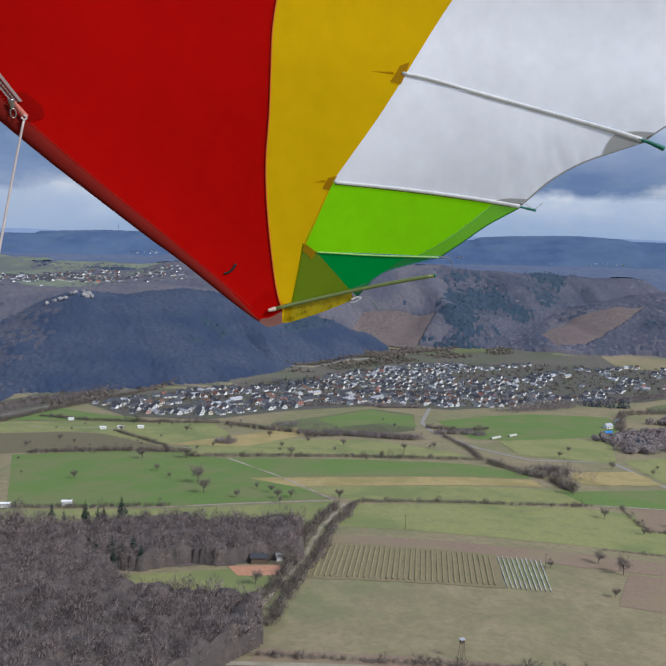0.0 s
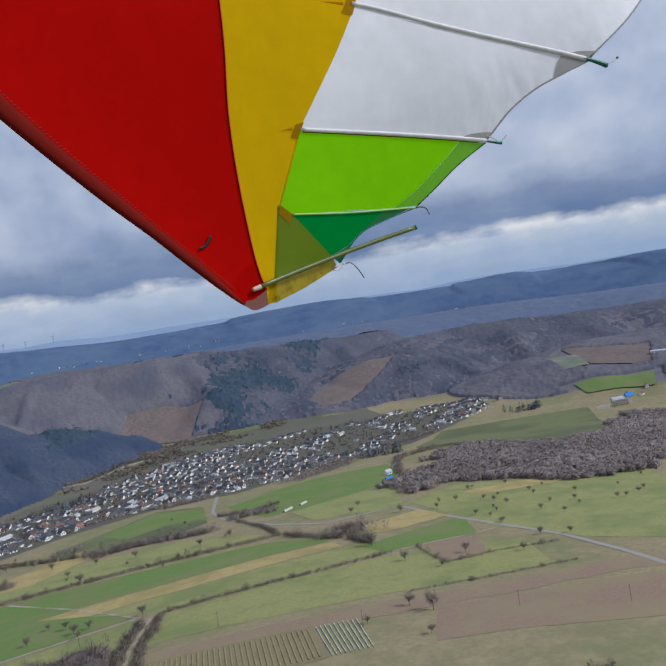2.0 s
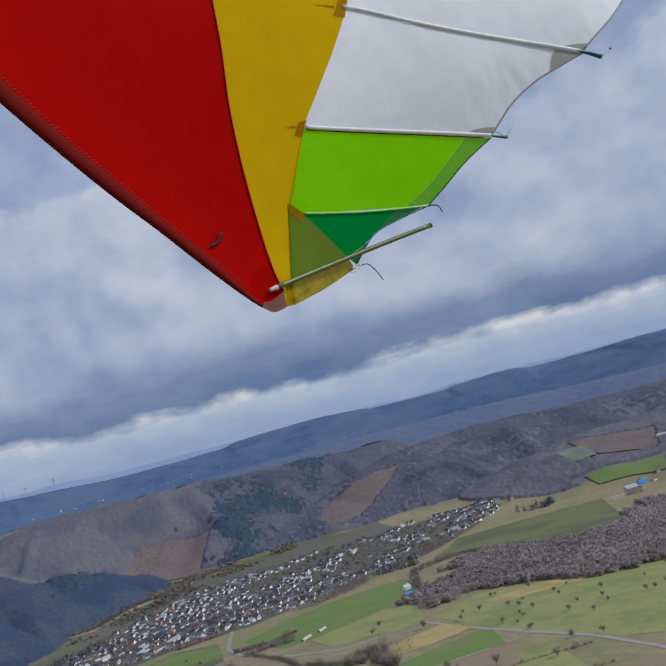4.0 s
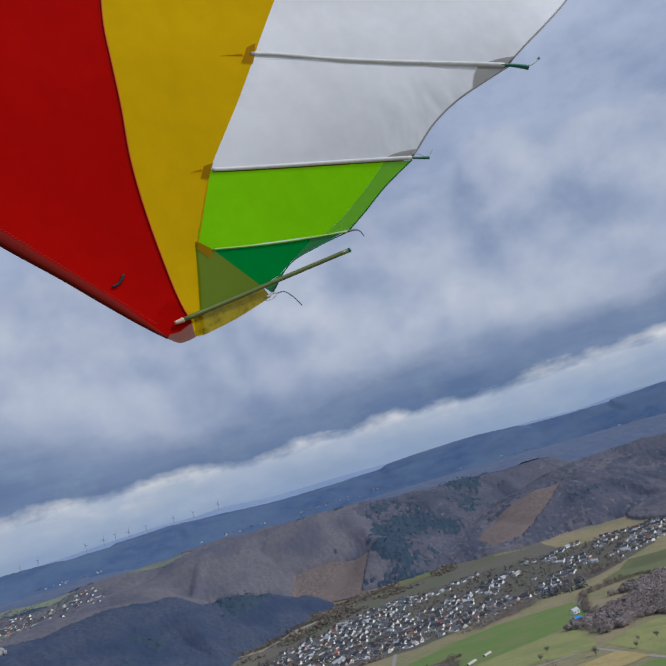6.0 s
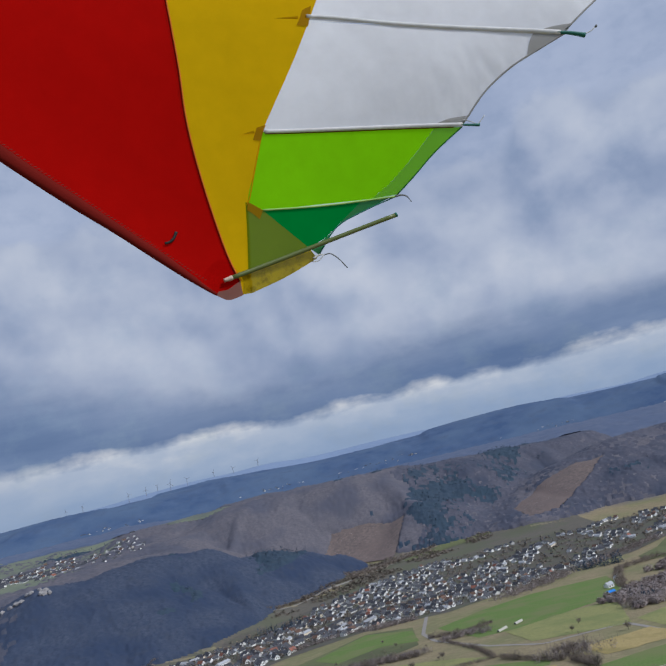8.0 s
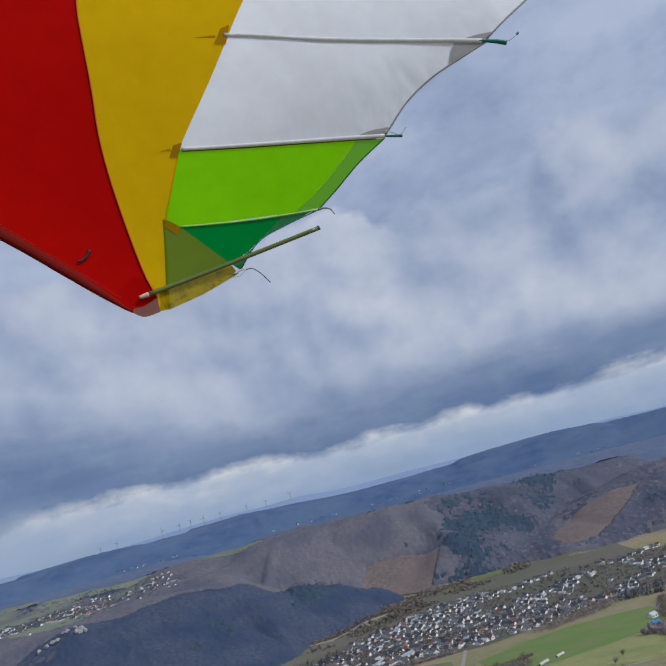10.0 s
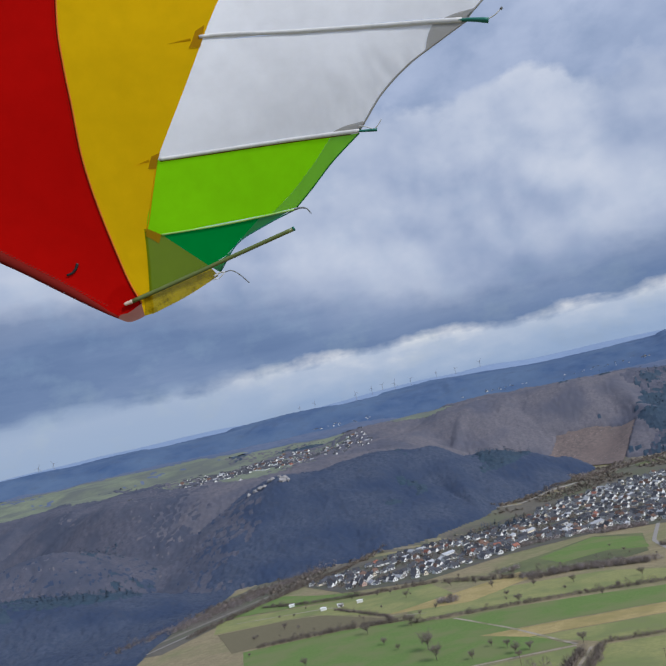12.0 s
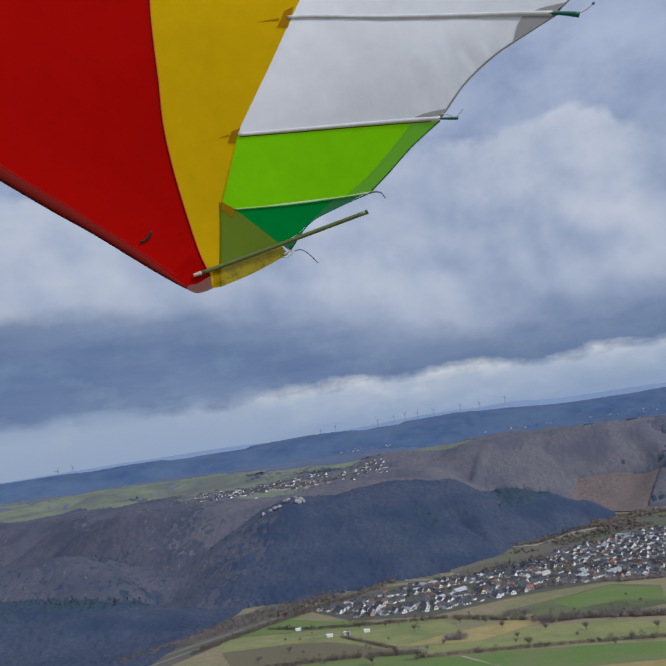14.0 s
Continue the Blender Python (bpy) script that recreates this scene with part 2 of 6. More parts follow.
M_TIPYELLOW = sailcloth("soiled yellow sailcloth", (0.50, 0.37, 0.005), 0.5, 0.08, 0.004, 0.55)
M_SEAMTAPE = sailcloth("orange seam edge", (0.95, 0.33, 0.06), 0.5)
# the yellow cloth again, darkened to paint the shade of its creases
M_PLEATSHADE = sailcloth("yellow sailcloth, crease shade painted in", (0.62, 0.35, 0.0), 0.45)
M_PATCH = sailcloth("amber doubled patch", (0.45, 0.25, 0.006), 0.45)
M_PINK = sailcloth("pale worn tip cap", (0.29, 0.14, 0.115), 0.4)
M_BATTEN = plain("white batten sleeve", (0.62, 0.62, 0.61), 0.5)
M_BATTENGREEN = plain("pale green batten sleeve", (0.30, 0.52, 0.12), 0.5)
M_WAND = plain("olive fibre tube", (0.115, 0.145, 0.04), 0.35)
M_WANDEND = plain("pale wand end", (0.55, 0.42, 0.34), 0.5)
M_TIE = plain("dark green tie", (0.01, 0.14, 0.10), 0.5)
M_STRING = plain("off-white cord", (0.55, 0.55, 0.52), 0.8)
M_GREYSTRING = plain("grey cord", (0.16, 0.17, 0.17), 0.8)
M_INK = plain("black tape", (0.008, 0.008, 0.008), 0.6)
M_STITCH = plain("dark red stitching", (0.17, 0.02, 0.016), 0.8)
M_SEAM = sailcloth("dark red seam", (0.16, 0.012, 0.006), 0.2)
M_STEEL = plain("steel fitting", (0.32, 0.31, 0.30), 0.35, 0.9)
M_WIRE = plain("coated steel wire", (0.56, 0.48, 0.46), 0.5, 0.0)
M_ZIPCLOTH = sailcloth("grey-pink zip cloth", (0.42, 0.34, 0.32), 0.2)
M_REDPATCH = sailcloth("doubled red patch", (0.40, 0.006, 0.004), 0.45)
M_PALESTITCH = plain("tan stitching", (0.19, 0.032, 0.022), 0.8)
M_WEBBING = plain("salmon webbing", (0.55, 0.16, 0.12), 0.8)

PASTURE_TONES = ((0.205, 0.170, 0.103), (0.298, 0.247, 0.150), (0.192, 0.190, 0.096))
M_WOODFLOOR = mottled("leaf litter", (0.115, 0.096, 0.085), (0.175, 0.145, 0.125), (0.13, 0.11, 0.10), 0.008, 0.1)


def land_cover():
    """Pasture, leaf litter and the far forest, with haze painted into the far colours."""
    m, t, b = material("land cover with painted haze", 0.95, 0.0, 0.1)
    p = place(t)
    n1, n2, n3 = noise_of(t, p, 0.012, 5.0), noise_of(t, p, 0.3, 5.0, 0.65), noise_of(t, p, 0.03, 6.0, 0.65)
    spread = ramp(t, n2, [(0.3, 0.0), (0.7, 1.0)])
    col = mix(t, ramp(t, n1, [(0.42, 0.0), (0.62, 1.0)]), mix(t, spread, PASTURE_TONES[0], PASTURE_TONES[1]), PASTURE_TONES[2])
    col = mix(t, ramp(t, noise_of(t, p, 0.09, 6.0, 0.7), [(0.46, 0.0), (0.72, 0.45)]), col, (0.36, 0.30, 0.175))
    col = mix(t, ramp(t, noise_of(t, p, 0.05, 6.0, 0.7), [(0.50, 0.0), (0.72, 0.4)]), col, (0.18, 0.155, 0.10))
    rough = ramp(t, n3, [(0.3, 0.0), (0.7, 1.0)])

    def cover(key):
        n = t.nodes.new("ShaderNodeAttribute")
        n.attribute_name = key
        return n.outputs["Fac"]
    col = mix(t, cover("wooded"), col, mix(t, rough, (0.105, 0.105, 0.13), (0.18, 0.16, 0.17)))
    # ridge and skyline colours carry painted haze, paler farther off
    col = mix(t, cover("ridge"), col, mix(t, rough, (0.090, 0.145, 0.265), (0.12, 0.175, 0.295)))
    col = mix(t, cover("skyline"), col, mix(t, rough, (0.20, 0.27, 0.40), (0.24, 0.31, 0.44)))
    t.links.new(col, b.inputs["Base Color"])
    return m


M_GROUND = land_cover()
M_GREENFIELD = striped("green winter wheat", (0.110, 0.174, 0.050), (0.156, 0.226, 0.068), 3.0, 20, (0.168, 0.194, 0.079), 0.06)
M_YELLOWGREEN = mottled("yellow-green meadow", (0.206, 0.213, 0.080), (0.285, 0.284, 0.112), (0.178, 0.206, 0.075), 0.02, 0.4)
M_TAN = mottled("dry tan stubble", (0.32, 0.25, 0.10), (0.42, 0.33, 0.15), (0.28, 0.23, 0.09), 0.03, 0.5)
M_PLOUGH = striped("ploughed red-brown soil", (0.205, 0.148, 0.104), (0.285, 0.208, 0.15), 2.2, 80, (0.25, 0.20, 0.125), 0.08)
M_DARKPLOUGH = striped("dark tilled soil", (0.13, 0.115, 0.07), (0.19, 0.165, 0.10), 3.0, 5, None, 0.3)
M_DULLGREEN = mottled("dull green slope", (0.115, 0.135, 0.06), (0.16, 0.17, 0.075), (0.10, 0.11, 0.055), 0.01, 0.2)
M_SCRUB = mottled("brown scrub slope", (0.108, 0.089, 0.085), (0.195, 0.152, 0.138), (0.160, 0.125, 0.115), 0.012, 0.13)
# upland pasture, darkened and blued a little as painted haze
M_PLATEAU = mottled("plateau pasture", (0.135, 0.160, 0.118), (0.200, 0.222, 0.150), (0.118, 0.130, 0.118), 0.007, 0.03)
M_VALLEY = mottled("valley scrub and meadow", (0.105, 0.097, 0.080), (0.150, 0.135, 0.108), (0.110, 0.116, 0.075), 0.012, 0.2)
M_VINESOIL = mottled("olive-brown vineyard soil", (0.19, 0.155, 0.085), (0.26, 0.21, 0.12), (0.205, 0.175, 0.095), 0.05, 0.5)
M_GARDENS = mottled("village gardens", (0.080, 0.074, 0.066), (0.135, 0.122, 0.104), (0.10, 0.105, 0.068), 0.03, 0.12)
M_CLAY = mottled("orange clay yard", (0.42, 0.20, 0.12), (0.52, 0.28, 0.18), None, 0.1, 0.6)
M_ROAD = mottled("asphalt lane", (0.25, 0.232, 0.208), (0.32, 0.298, 0.27), None, 0.05, 0.5)
M_RAILBED = mottled("rail ballast and scrub", (0.17, 0.15, 0.125), (0.25, 0.225, 0.19), (0.15, 0.14, 0.10), 0.02, 0.3)
M_TUNNEL = plain("dull plastic sheeting", (0.46, 0.45, 0.38), 0.5)
M_TRACK = mottled("gravel track", (0.30, 0.26, 0.20), (0.40, 0.35, 0.27), (0.20, 0.19, 0.10), 0.05, 0.7)
M_HEDGE = islands("bare hedge", [(0.162, 0.142, 0.119), (0.243, 0.205, 0.176), (0.189, 0.169, 0.124), (0.297, 0.243, 0.209)])
M_THICKET = islands("brown thicket", [(0.214, 0.173, 0.161), (0.278, 0.224, 0.207), (0.242, 0.196, 0.182), (0.307, 0.247, 0.228)], 0.95, 0.12)
M_GREYTHICKET = islands("grey-brown thicket", [(0.263, 0.235, 0.231), (0.356, 0.312, 0.302), (0.306, 0.273, 0.263), (0.413, 0.356, 0.340)], 0.95, 0.05)
M_BARK = mottled("grey-brown bark", (0.07, 0.058, 0.048), (0.13, 0.11, 0.095), None, 0.3, 3.0)
M_TWIGS = islands("bare twigs", [(0.195, 0.156, 0.143), (0.273, 0.221, 0.202), (0.234, 0.189, 0.169), (0.325, 0.267, 0.240)])
M_TREETWIGS = islands("dark bare twigs", [(0.160, 0.135, 0.116), (0.235, 0.198, 0.169), (0.188, 0.165, 0.135), (0.281, 0.235, 0.206)])
M_HILLWOOD = islands("bare hillside wood", [(0.24, 0.225, 0.235), (0.29, 0.26, 0.255), (0.265, 0.24, 0.24), (0.34, 0.295, 0.285)], 0.95, 0.05)
# distant spruce tops, blued and lifted by painted haze
M_CONIFER = islands("spruce", [(0.049, 0.075, 0.116), (0.070, 0.099, 0.131), (0.061, 0.087, 0.125), (0.081, 0.107, 0.136)], 0.9, 0.08)
# one wood in three tones: hillside shade and haze painted into its colour
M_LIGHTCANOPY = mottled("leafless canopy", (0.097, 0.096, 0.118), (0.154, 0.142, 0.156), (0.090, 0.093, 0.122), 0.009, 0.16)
M_SHADECANOPY = mottled("leafless canopy, shade painted in", (0.031, 0.047, 0.084), (0.072, 0.087, 0.128), (0.032, 0.049, 0.093), 0.010, 0.16)
M_HALFSHADECANOPY = mottled("leafless canopy, half shade painted in", (0.060, 0.067, 0.096), (0.112, 0.109, 0.134), (0.058, 0.067, 0.098), 0.010, 0.16)
M_TWIGCANOPY = mottled("brown twig canopy", (0.066, 0.053, 0.047), (0.150, 0.121, 0.108), (0.090, 0.077, 0.071), 0.035, 0.45, 1.0)
# haze blue painted into the far woods, stronger with each range
M_SPRUCECANOPY = mottled("spruce canopy, haze blue painted in", (0.027, 0.049, 0.081), (0.051, 0.074, 0.103), (0.035, 0.061, 0.089), 0.012, 0.10)
M_HAZYREARCANOPY = mottled("rear woods, haze painted in", (0.085, 0.115, 0.19), (0.125, 0.15, 0.215), (0.095, 0.125, 0.20), 0.006, 0.03)
M_HAZYFARCANOPY = mottled("distant forest, haze painted in", (0.046, 0.086, 0.178), (0.085, 0.131, 0.220), (0.088, 0.136, 0.222), 0.0035, 0.012)
M_NEARCONIFER = islands("near spruce", [(0.018, 0.034, 0.026), (0.034, 0.052, 0.038), (0.026, 0.042, 0.034)], 0.9, 1.0)
M_WALLS = [plain("white render", (0.80, 0.80, 0.78), 0.85, 0, 2.0, 0.08), plain("cream render", (0.74, 0.66, 0.52), 0.85, 0, 2.0, 0.08),
           plain("grey render", (0.55, 0.55, 0.54), 0.85, 0, 2.0, 0.1), plain("terracotta render", (0.52, 0.36, 0.29), 0.85, 0, 2.0, 0.1)]
M_ROOFS = [mottled("dark slate roof", (0.045, 0.047, 0.055), (0.085, 0.088, 0.10), None, 0.2, 1.5, 0, 0.6, True),
           mottled("brown tile roof", (0.10, 0.062, 0.048), (0.16, 0.098, 0.072), None, 0.2, 1.5, 0, 0.7, True),
           mottled("red tile roof", (0.22, 0.085, 0.060), (0.30, 0.13, 0.09), None, 0.2, 1.5, 0, 0.7, True),
           mottled("pale grey roof", (0.30, 0.31, 0.33), (0.42, 0.43, 0.45), None, 0.2, 1.5, 0, 0.5, True)]
M_GLASS = plain("dark window glass", (0.03, 0.035, 0.045), 0.15)
M_TARP = plain("blue tarpaulin", (0.02, 0.20, 0.62), 0.4)
M_STONE = plain("pale dressed stone", (0.50, 0.46, 0.40), 0.9, 0, 1.0, 0.2)
M_ROCK = plain("grey rock face", (0.30, 0.29, 0.29), 0.95, 0, 0.3, 0.3)
# white turbine steel, made grey to paint in its shade
M_STEELWHITE = plain("white steel, shade painted in", (0.24, 0.26, 0.29), 0.6)
M_TIMBER = mottled("weathered timber", (0.10, 0.075, 0.055), (0.18, 0.14, 0.10), None, 0.5, 4.0)
M_GUARD = plain("white plant guards", (0.72, 0.74, 0.68), 0.7)
M_VINE = islands("brown vine rows", [(0.225, 0.205, 0.108), (0.28, 0.25, 0.135), (0.25, 0.228, 0.12)])


# ---------------------------------------------------------------- the lie of the land
def hash2(i, j, seed):
    h = np.sin(i * 127.1 + j * 311.7 + seed * 74.7) * 43758.5453
    return h - np.floor(h)


def wander(x, y, seed=0.0):
    xi, yi = np.floor(x), np.floor(y)
    fx, fy = x - xi, y - yi
    fx, fy = fx * fx * (3 - 2 * fx), fy * fy * (3 - 2 * fy)
    a, b = hash2(xi, yi, seed), hash2(xi + 1, yi, seed)
    c, d = hash2(xi, yi + 1, seed), hash2(xi + 1, yi + 1, seed)
    return a + (b - a) * fx + (c - a) * fy + (a - b - c + d) * fx * fy - 0.5


def step(a, b, x):
    t = np.clip((x - a) / (b - a), 0, 1)
    return t * t * (3 - 2 * t)


def hump(x, c, w):
    return np.exp(-((x - c) / w) ** 2)


def crest(*points):
    """A crest line from bearings in degrees, ranges and heights."""
    return np.array([(r * math.sin(radians(az)), r * math.cos(radians(az)), z) for az, r, z in points])


# crest line, flat half-width of its top, steepness, depth of its gullies
DARK_SPUR = (crest((-21.5, 1600, -130), (-18.5, 1620, -132), (-15.5, 1660, -130), (-11.8, 1690, -148), (-8, 1710, -176), (-5, 1722, -202), (-2.5, 1728, -226), (-0.5, 1722, -262)), 10, 0.50, 0.72)
NOSE = (crest((-21.5, 1640, -132), (-23.5, 1520, -178), (-25.5, 1390, -224), (-27.0, 1290, -262)), 0, 0.48, 0.80)
PLATEAU = (crest((-47, 2950, -128), (-40, 2780, -128), (-31, 2520, -130), (-25.5, 2060, -134), (-22.5, 2010, -134), (-19, 2250, -128)), 330, 0.42, 0.95)
HIGH_PASTURE = (crest((-50, 3300, -108), (-38, 3150, -104), (-28, 2950, -108), (-20, 2850, -112)), 300, 0.30, 0.10)
BROWN_HILL = (crest((-15, 2330, -98), (-11, 2260, -92), (-7.5, 2210, -86), (-3, 2170, -88), (0, 2160, -90), (3.5, 2210, -98), (6.5, 2270, -108), (10.5, 2420, -126), (16, 2560, -130)), 30, 0.44, 0.70)
BROWN_RIB = (crest((3.0, 2150, -106), (4.5, 1990, -176), (5.5, 1870, -240)), 0, 0.46, 0.2)
EAST_HILL = (crest((10.6, 1930, -256), (12.2, 2010, -210), (15.5, 2110, -170), (18.8, 2200, -146), (22, 2260, -138), (27, 2300, -140), (33, 2360, -150), (42, 2360, -150)), 15, 0.28, 0.55)
EAST_SHOULDER = (crest((25, 1800, -256), (29, 1860, -220), (33, 1920, -200), (42, 1960, -196)), 60, 0.22, 0.15)
WEST_SPUR = (crest((-50, 1600, -160), (-42, 1560, -168), (-39, 1550, -168), (-35.7, 1540, -212), (-33.7, 1530, -258)), 15, 0.44, 0.60)
WEST_FOOT = (crest((-52, 1330, -168), (-42.5, 1290, -182), (-36, 1240, -212), (-32, 1215, -242), (-29.5, 1200, -262)), 10, 0.40, 0.5)
HILLS = [DARK_SPUR, NOSE, PLATEAU, HIGH_PASTURE, BROWN_HILL, BROWN_RIB, EAST_HILL, EAST_SHOULDER, WEST_SPUR, WEST_FOOT]


def ridge(x, y, line, flat, steep, gully):
    """Height of the ground that falls away from a crest line."""
    best = np.full(np.shape(x), -1e3)
    run = 0.0
    for p, q in zip(line[:-1], line[1:]):
        d = q - p
        size = math.hypot(d[0], d[1])
        t = np.clip(((x - p[0]) * d[0] + (y - p[1]) * d[1]) / size ** 2, 0, 1)
        off = np.hypot(x - p[0] - t * d[0], y - p[1] - t * d[1])
        along = run + t * size
        off = np.maximum(0, off - flat) * (1 + gully * (0.35 + 1.3 * wander(along / 115, off / 900, 3) + 0.7 * wander(along / 48, off / 500, 7)))
        best = np.maximum(best, p[2] + t * d[2] - steep * (np.sqrt(off ** 2 + 45 ** 2) - 45))
        run += size
    return best


def hills(x, y):
    return np.stack([ridge(x, y, *h) for h in HILLS])


def over_floor(x, y):
    """How far the valley sides stand above the valley floor."""
    return hills(x, y).max(axis=0) + 262


def side_valley(x, y):
    """The wooded mouth of the western side valley."""
    az = np.degrees(np.arctan2(x, y))
    return (az < -25) & (az > -60) & (np.hypot(x, y) > 1212 + 54 * (az + 27.5) + 60 * wander(x / 70, y / 70, 15))


def height(x, y):
    x, y = np.asarray(x, float), np.asarray(y, float)
    r = np.hypot(x, y)
    z = np.maximum(-157 - 0.1 * (r - 294), -262) - 4 * hump(r, 1358, 168)
    z = z + 7 * wander(x / 224, y / 224, 1) * step(140, 420, r) * (1 - step(700, 1120, r))
    rear = step(2128, 3150, r + 168 * wander(x / 280, y / 280, 10)) * (143 + 30 * wander(x / 588, y / 588, 5)) - 42 * hump(r, 3420, 200)
    rear = rear * step(-560, 420, y) + step(3480, 4020, r) * (76 + 34 * wander(x / 800, y / 800, 6) + 16 * wander(x / 230, y / 230, 12)) + step(4350, 4800, r) * 26
    every = np.concatenate([(z + rear)[None], hills(x, y) + 15 * wander(x / 120, y / 120, 2) + 6 * wander(x / 45, y / 45, 4)])
    top = every.max(axis=0)
    return top + 5.0 * np.log(np.exp((every - top) / 5.0).sum(axis=0))


def high(x, y):
    return float(height(x, y))


def inside(px, py, poly):
    hit = np.zeros(np.shape(px), bool)
    for (x0, y0), (x1, y1) in zip(poly, poly[1:] + poly[:1]):
        cut = ((y0 > py) != (y1 > py)) & (px < (x1 - x0) * (py - y0) / (y1 - y0 + 1e-9) + x0)
        hit ^= cut
    return hit


def mesh_object(name, verts, faces, mats, parent=None, smooth=False, label=""):
    me = bpy.data.meshes.new(name)
    me.from_pydata([tuple(map(float, v)) for v in verts], [], [tuple(map(int, f)) for f in faces])
    for m in mats if isinstance(mats, list) else [mats]:
        me.materials.append(m)
    if smooth:
        me.polygons.foreach_set("use_smooth", [True] * len(me.polygons))
    ob = new(name, me)
    if parent:
        ob.parent = parent
    if label:
        tagged(ob, label)
    return ob


def part(name, bm, mat, parent, label=""):
    me = bpy.data.meshes.new(name)
    bmesh.ops.recalc_face_normals(bm, faces=bm.faces)
    bm.to_mesh(me)
    bm.free()
    me.materials.append(mat)
    ob = new(name, me)
    ob.parent = parent
    if label:
        tagged(ob, label)
    return ob


# the ground: rings round the hillside, finest in the direction of the valley
angles = np.concatenate([np.linspace(-180, -62, 40), np.linspace(-60, 60, 400), np.linspace(62, 180, 40)])
rings = np.concatenate([[0.1, 30], 60 * (4900 / 60) ** (np.arange(330) / 329)])
ga, gr = np.meshgrid(np.radians(angles), rings)
gx, gy = gr * np.sin(ga), gr * np.cos(ga)
gz = height(gx, gy)
na, nr = len(angles), len(rings)
idx = np.arange(na * nr).reshape(nr, na)
quads = np.stack([idx[:-1, :-1], idx[:-1, 1:], idx[1:, 1:], idx[1:, :-1]], -1).reshape(-1, 4)[:, ::-1]
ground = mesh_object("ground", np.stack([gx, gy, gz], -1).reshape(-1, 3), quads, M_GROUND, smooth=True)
vx, vy, vr = gx.ravel(), gy.ravel(), gr.ravel()
wooded = np.maximum(step(3, 9, over_floor(vx, vy)) * (vr > 1000), side_valley(vx, vy))
wooded = np.maximum(wooded, step(2086, 2156, vr) * (vy > 0))
# ridge and skyline follow the distance, for the painted haze
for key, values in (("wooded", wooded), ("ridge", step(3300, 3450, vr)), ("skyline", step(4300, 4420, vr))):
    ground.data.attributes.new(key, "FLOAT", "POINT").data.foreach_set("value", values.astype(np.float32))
tagged(ground, "rolling winter pasture and wooded valley sides under cloud", "ground", kind="structure")


def resample(line, n):
    p = np.array(line, float)
    d = np.concatenate([[0], np.cumsum(np.hypot(*np.diff(p, axis=0).T))])
    t = np.linspace(0, d[-1], n)
    return np.stack([np.interp(t, d, p[:, 0]), np.interp(t, d, p[:, 1])], 1)


def drape(name, side_a, side_b, mat, label, category, lift=0.5, cell=7.0, ragged=1.2):
    """A piece of land laid over the ground between two lines."""
    la = np.hypot(*np.diff(np.array(side_a, float), axis=0).T).sum()
    lb = np.hypot(*np.diff(np.array(side_b, float), axis=0).T).sum()
    n = int(max(la, lb) / cell) + 3
    a, b = resample(side_a, n), resample(side_b, n)
    m = int(np.hypot(*(a - b).T).max() / cell) + 3
    t = np.linspace(0, 1, m)[:, None, None]
    g = a[None] * (1 - t) + b[None] * t
    g = g + ragged * np.stack([wander(g[..., 0] / 9, g[..., 1] / 9, 8), wander(g[..., 0] / 9, g[..., 1] / 9, 9)], -1)
    lift = lift * (0.22 + 0.78 * step(700, 1540, np.hypot(g[..., 0], g[..., 1])))
    v = np.concatenate([g, (height(g[..., 0], g[..., 1]) + lift)[..., None]], -1).reshape(-1, 3)
    i = np.arange(n * m).reshape(m, n)
    f = np.stack([i[:-1, :-1], i[:-1, 1:], i[1:, 1:], i[1:, :-1]], -1).reshape(-1, 4)
    ob = mesh_object(name, v, f, mat, smooth=True)
    return tagged(ob, label, category, kind="structure")


def lane(name, line, width, mat, label, lift=0.9):
    p = resample(line, max(4, int(np.hypot(*np.diff(np.array(line, float), axis=0).T).sum() / 8)))
    d = np.gradient(p, axis=0)
    d /= np.hypot(*d.T)[:, None]
    side = np.stack([-d[:, 1], d[:, 0]], 1) * width / 2
    return drape(name, [tuple(v) for v in p + side], [tuple(v) for v in p - side], mat, label, "lane", lift, 6.0, 0.3)


drape("field", [(-34, 420), (84, 414), (154, 409), (238, 409), (330, 392)], [(-42, 399), (70, 393), (133, 386), (231, 384), (318, 366)], M_PLOUGH, "strip of reddish-brown tilled soil", "field", 0.5, 7.0, 3.5)
drape("field", [(122, 384), (168, 381), (224, 375), (310, 352)], [(104, 340), (140, 333), (189, 316), (262, 292)], M_PLOUGH, "ploughed red-brown field beside pasture", "field", 0.55)
drape("field", [(-24, 490), (56, 504), (132, 517), (224, 493)], [(-31, 437), (56, 431), (133, 426), (210, 423)], M_YELLOWGREEN, "long yellow-green meadow below a hedge", "field")
drape("field", [(-175, 641), (-70, 647), (67, 647), (115, 616)], [(-105, 566), (-28, 577), (56, 594), (109, 599)], M_GREENFIELD, "bright green winter wheat field beside a hedge", "field")
drape("field", [(-105, 564), (-28, 574), (56, 592), (112, 595)], [(-67, 538), (0, 549), (56, 563), (115, 574)], M_TAN, "strip of dry tan stubble", "field", 0.6)
drape("field", [(-67, 536), (0, 547), (56, 561), (133, 567)], [(-22, 500), (31, 508), (84, 515), (134, 526)], M_YELLOWGREEN, "yellow-green grass strip above a hedge", "field")
drape("field", [(-196, 735), (-84, 749), (-11, 750), (56, 700)], [(-182, 658), (-84, 664), (0, 669), (81, 672)], M_YELLOWGREEN, "rough meadow with scattered bushes", "field")
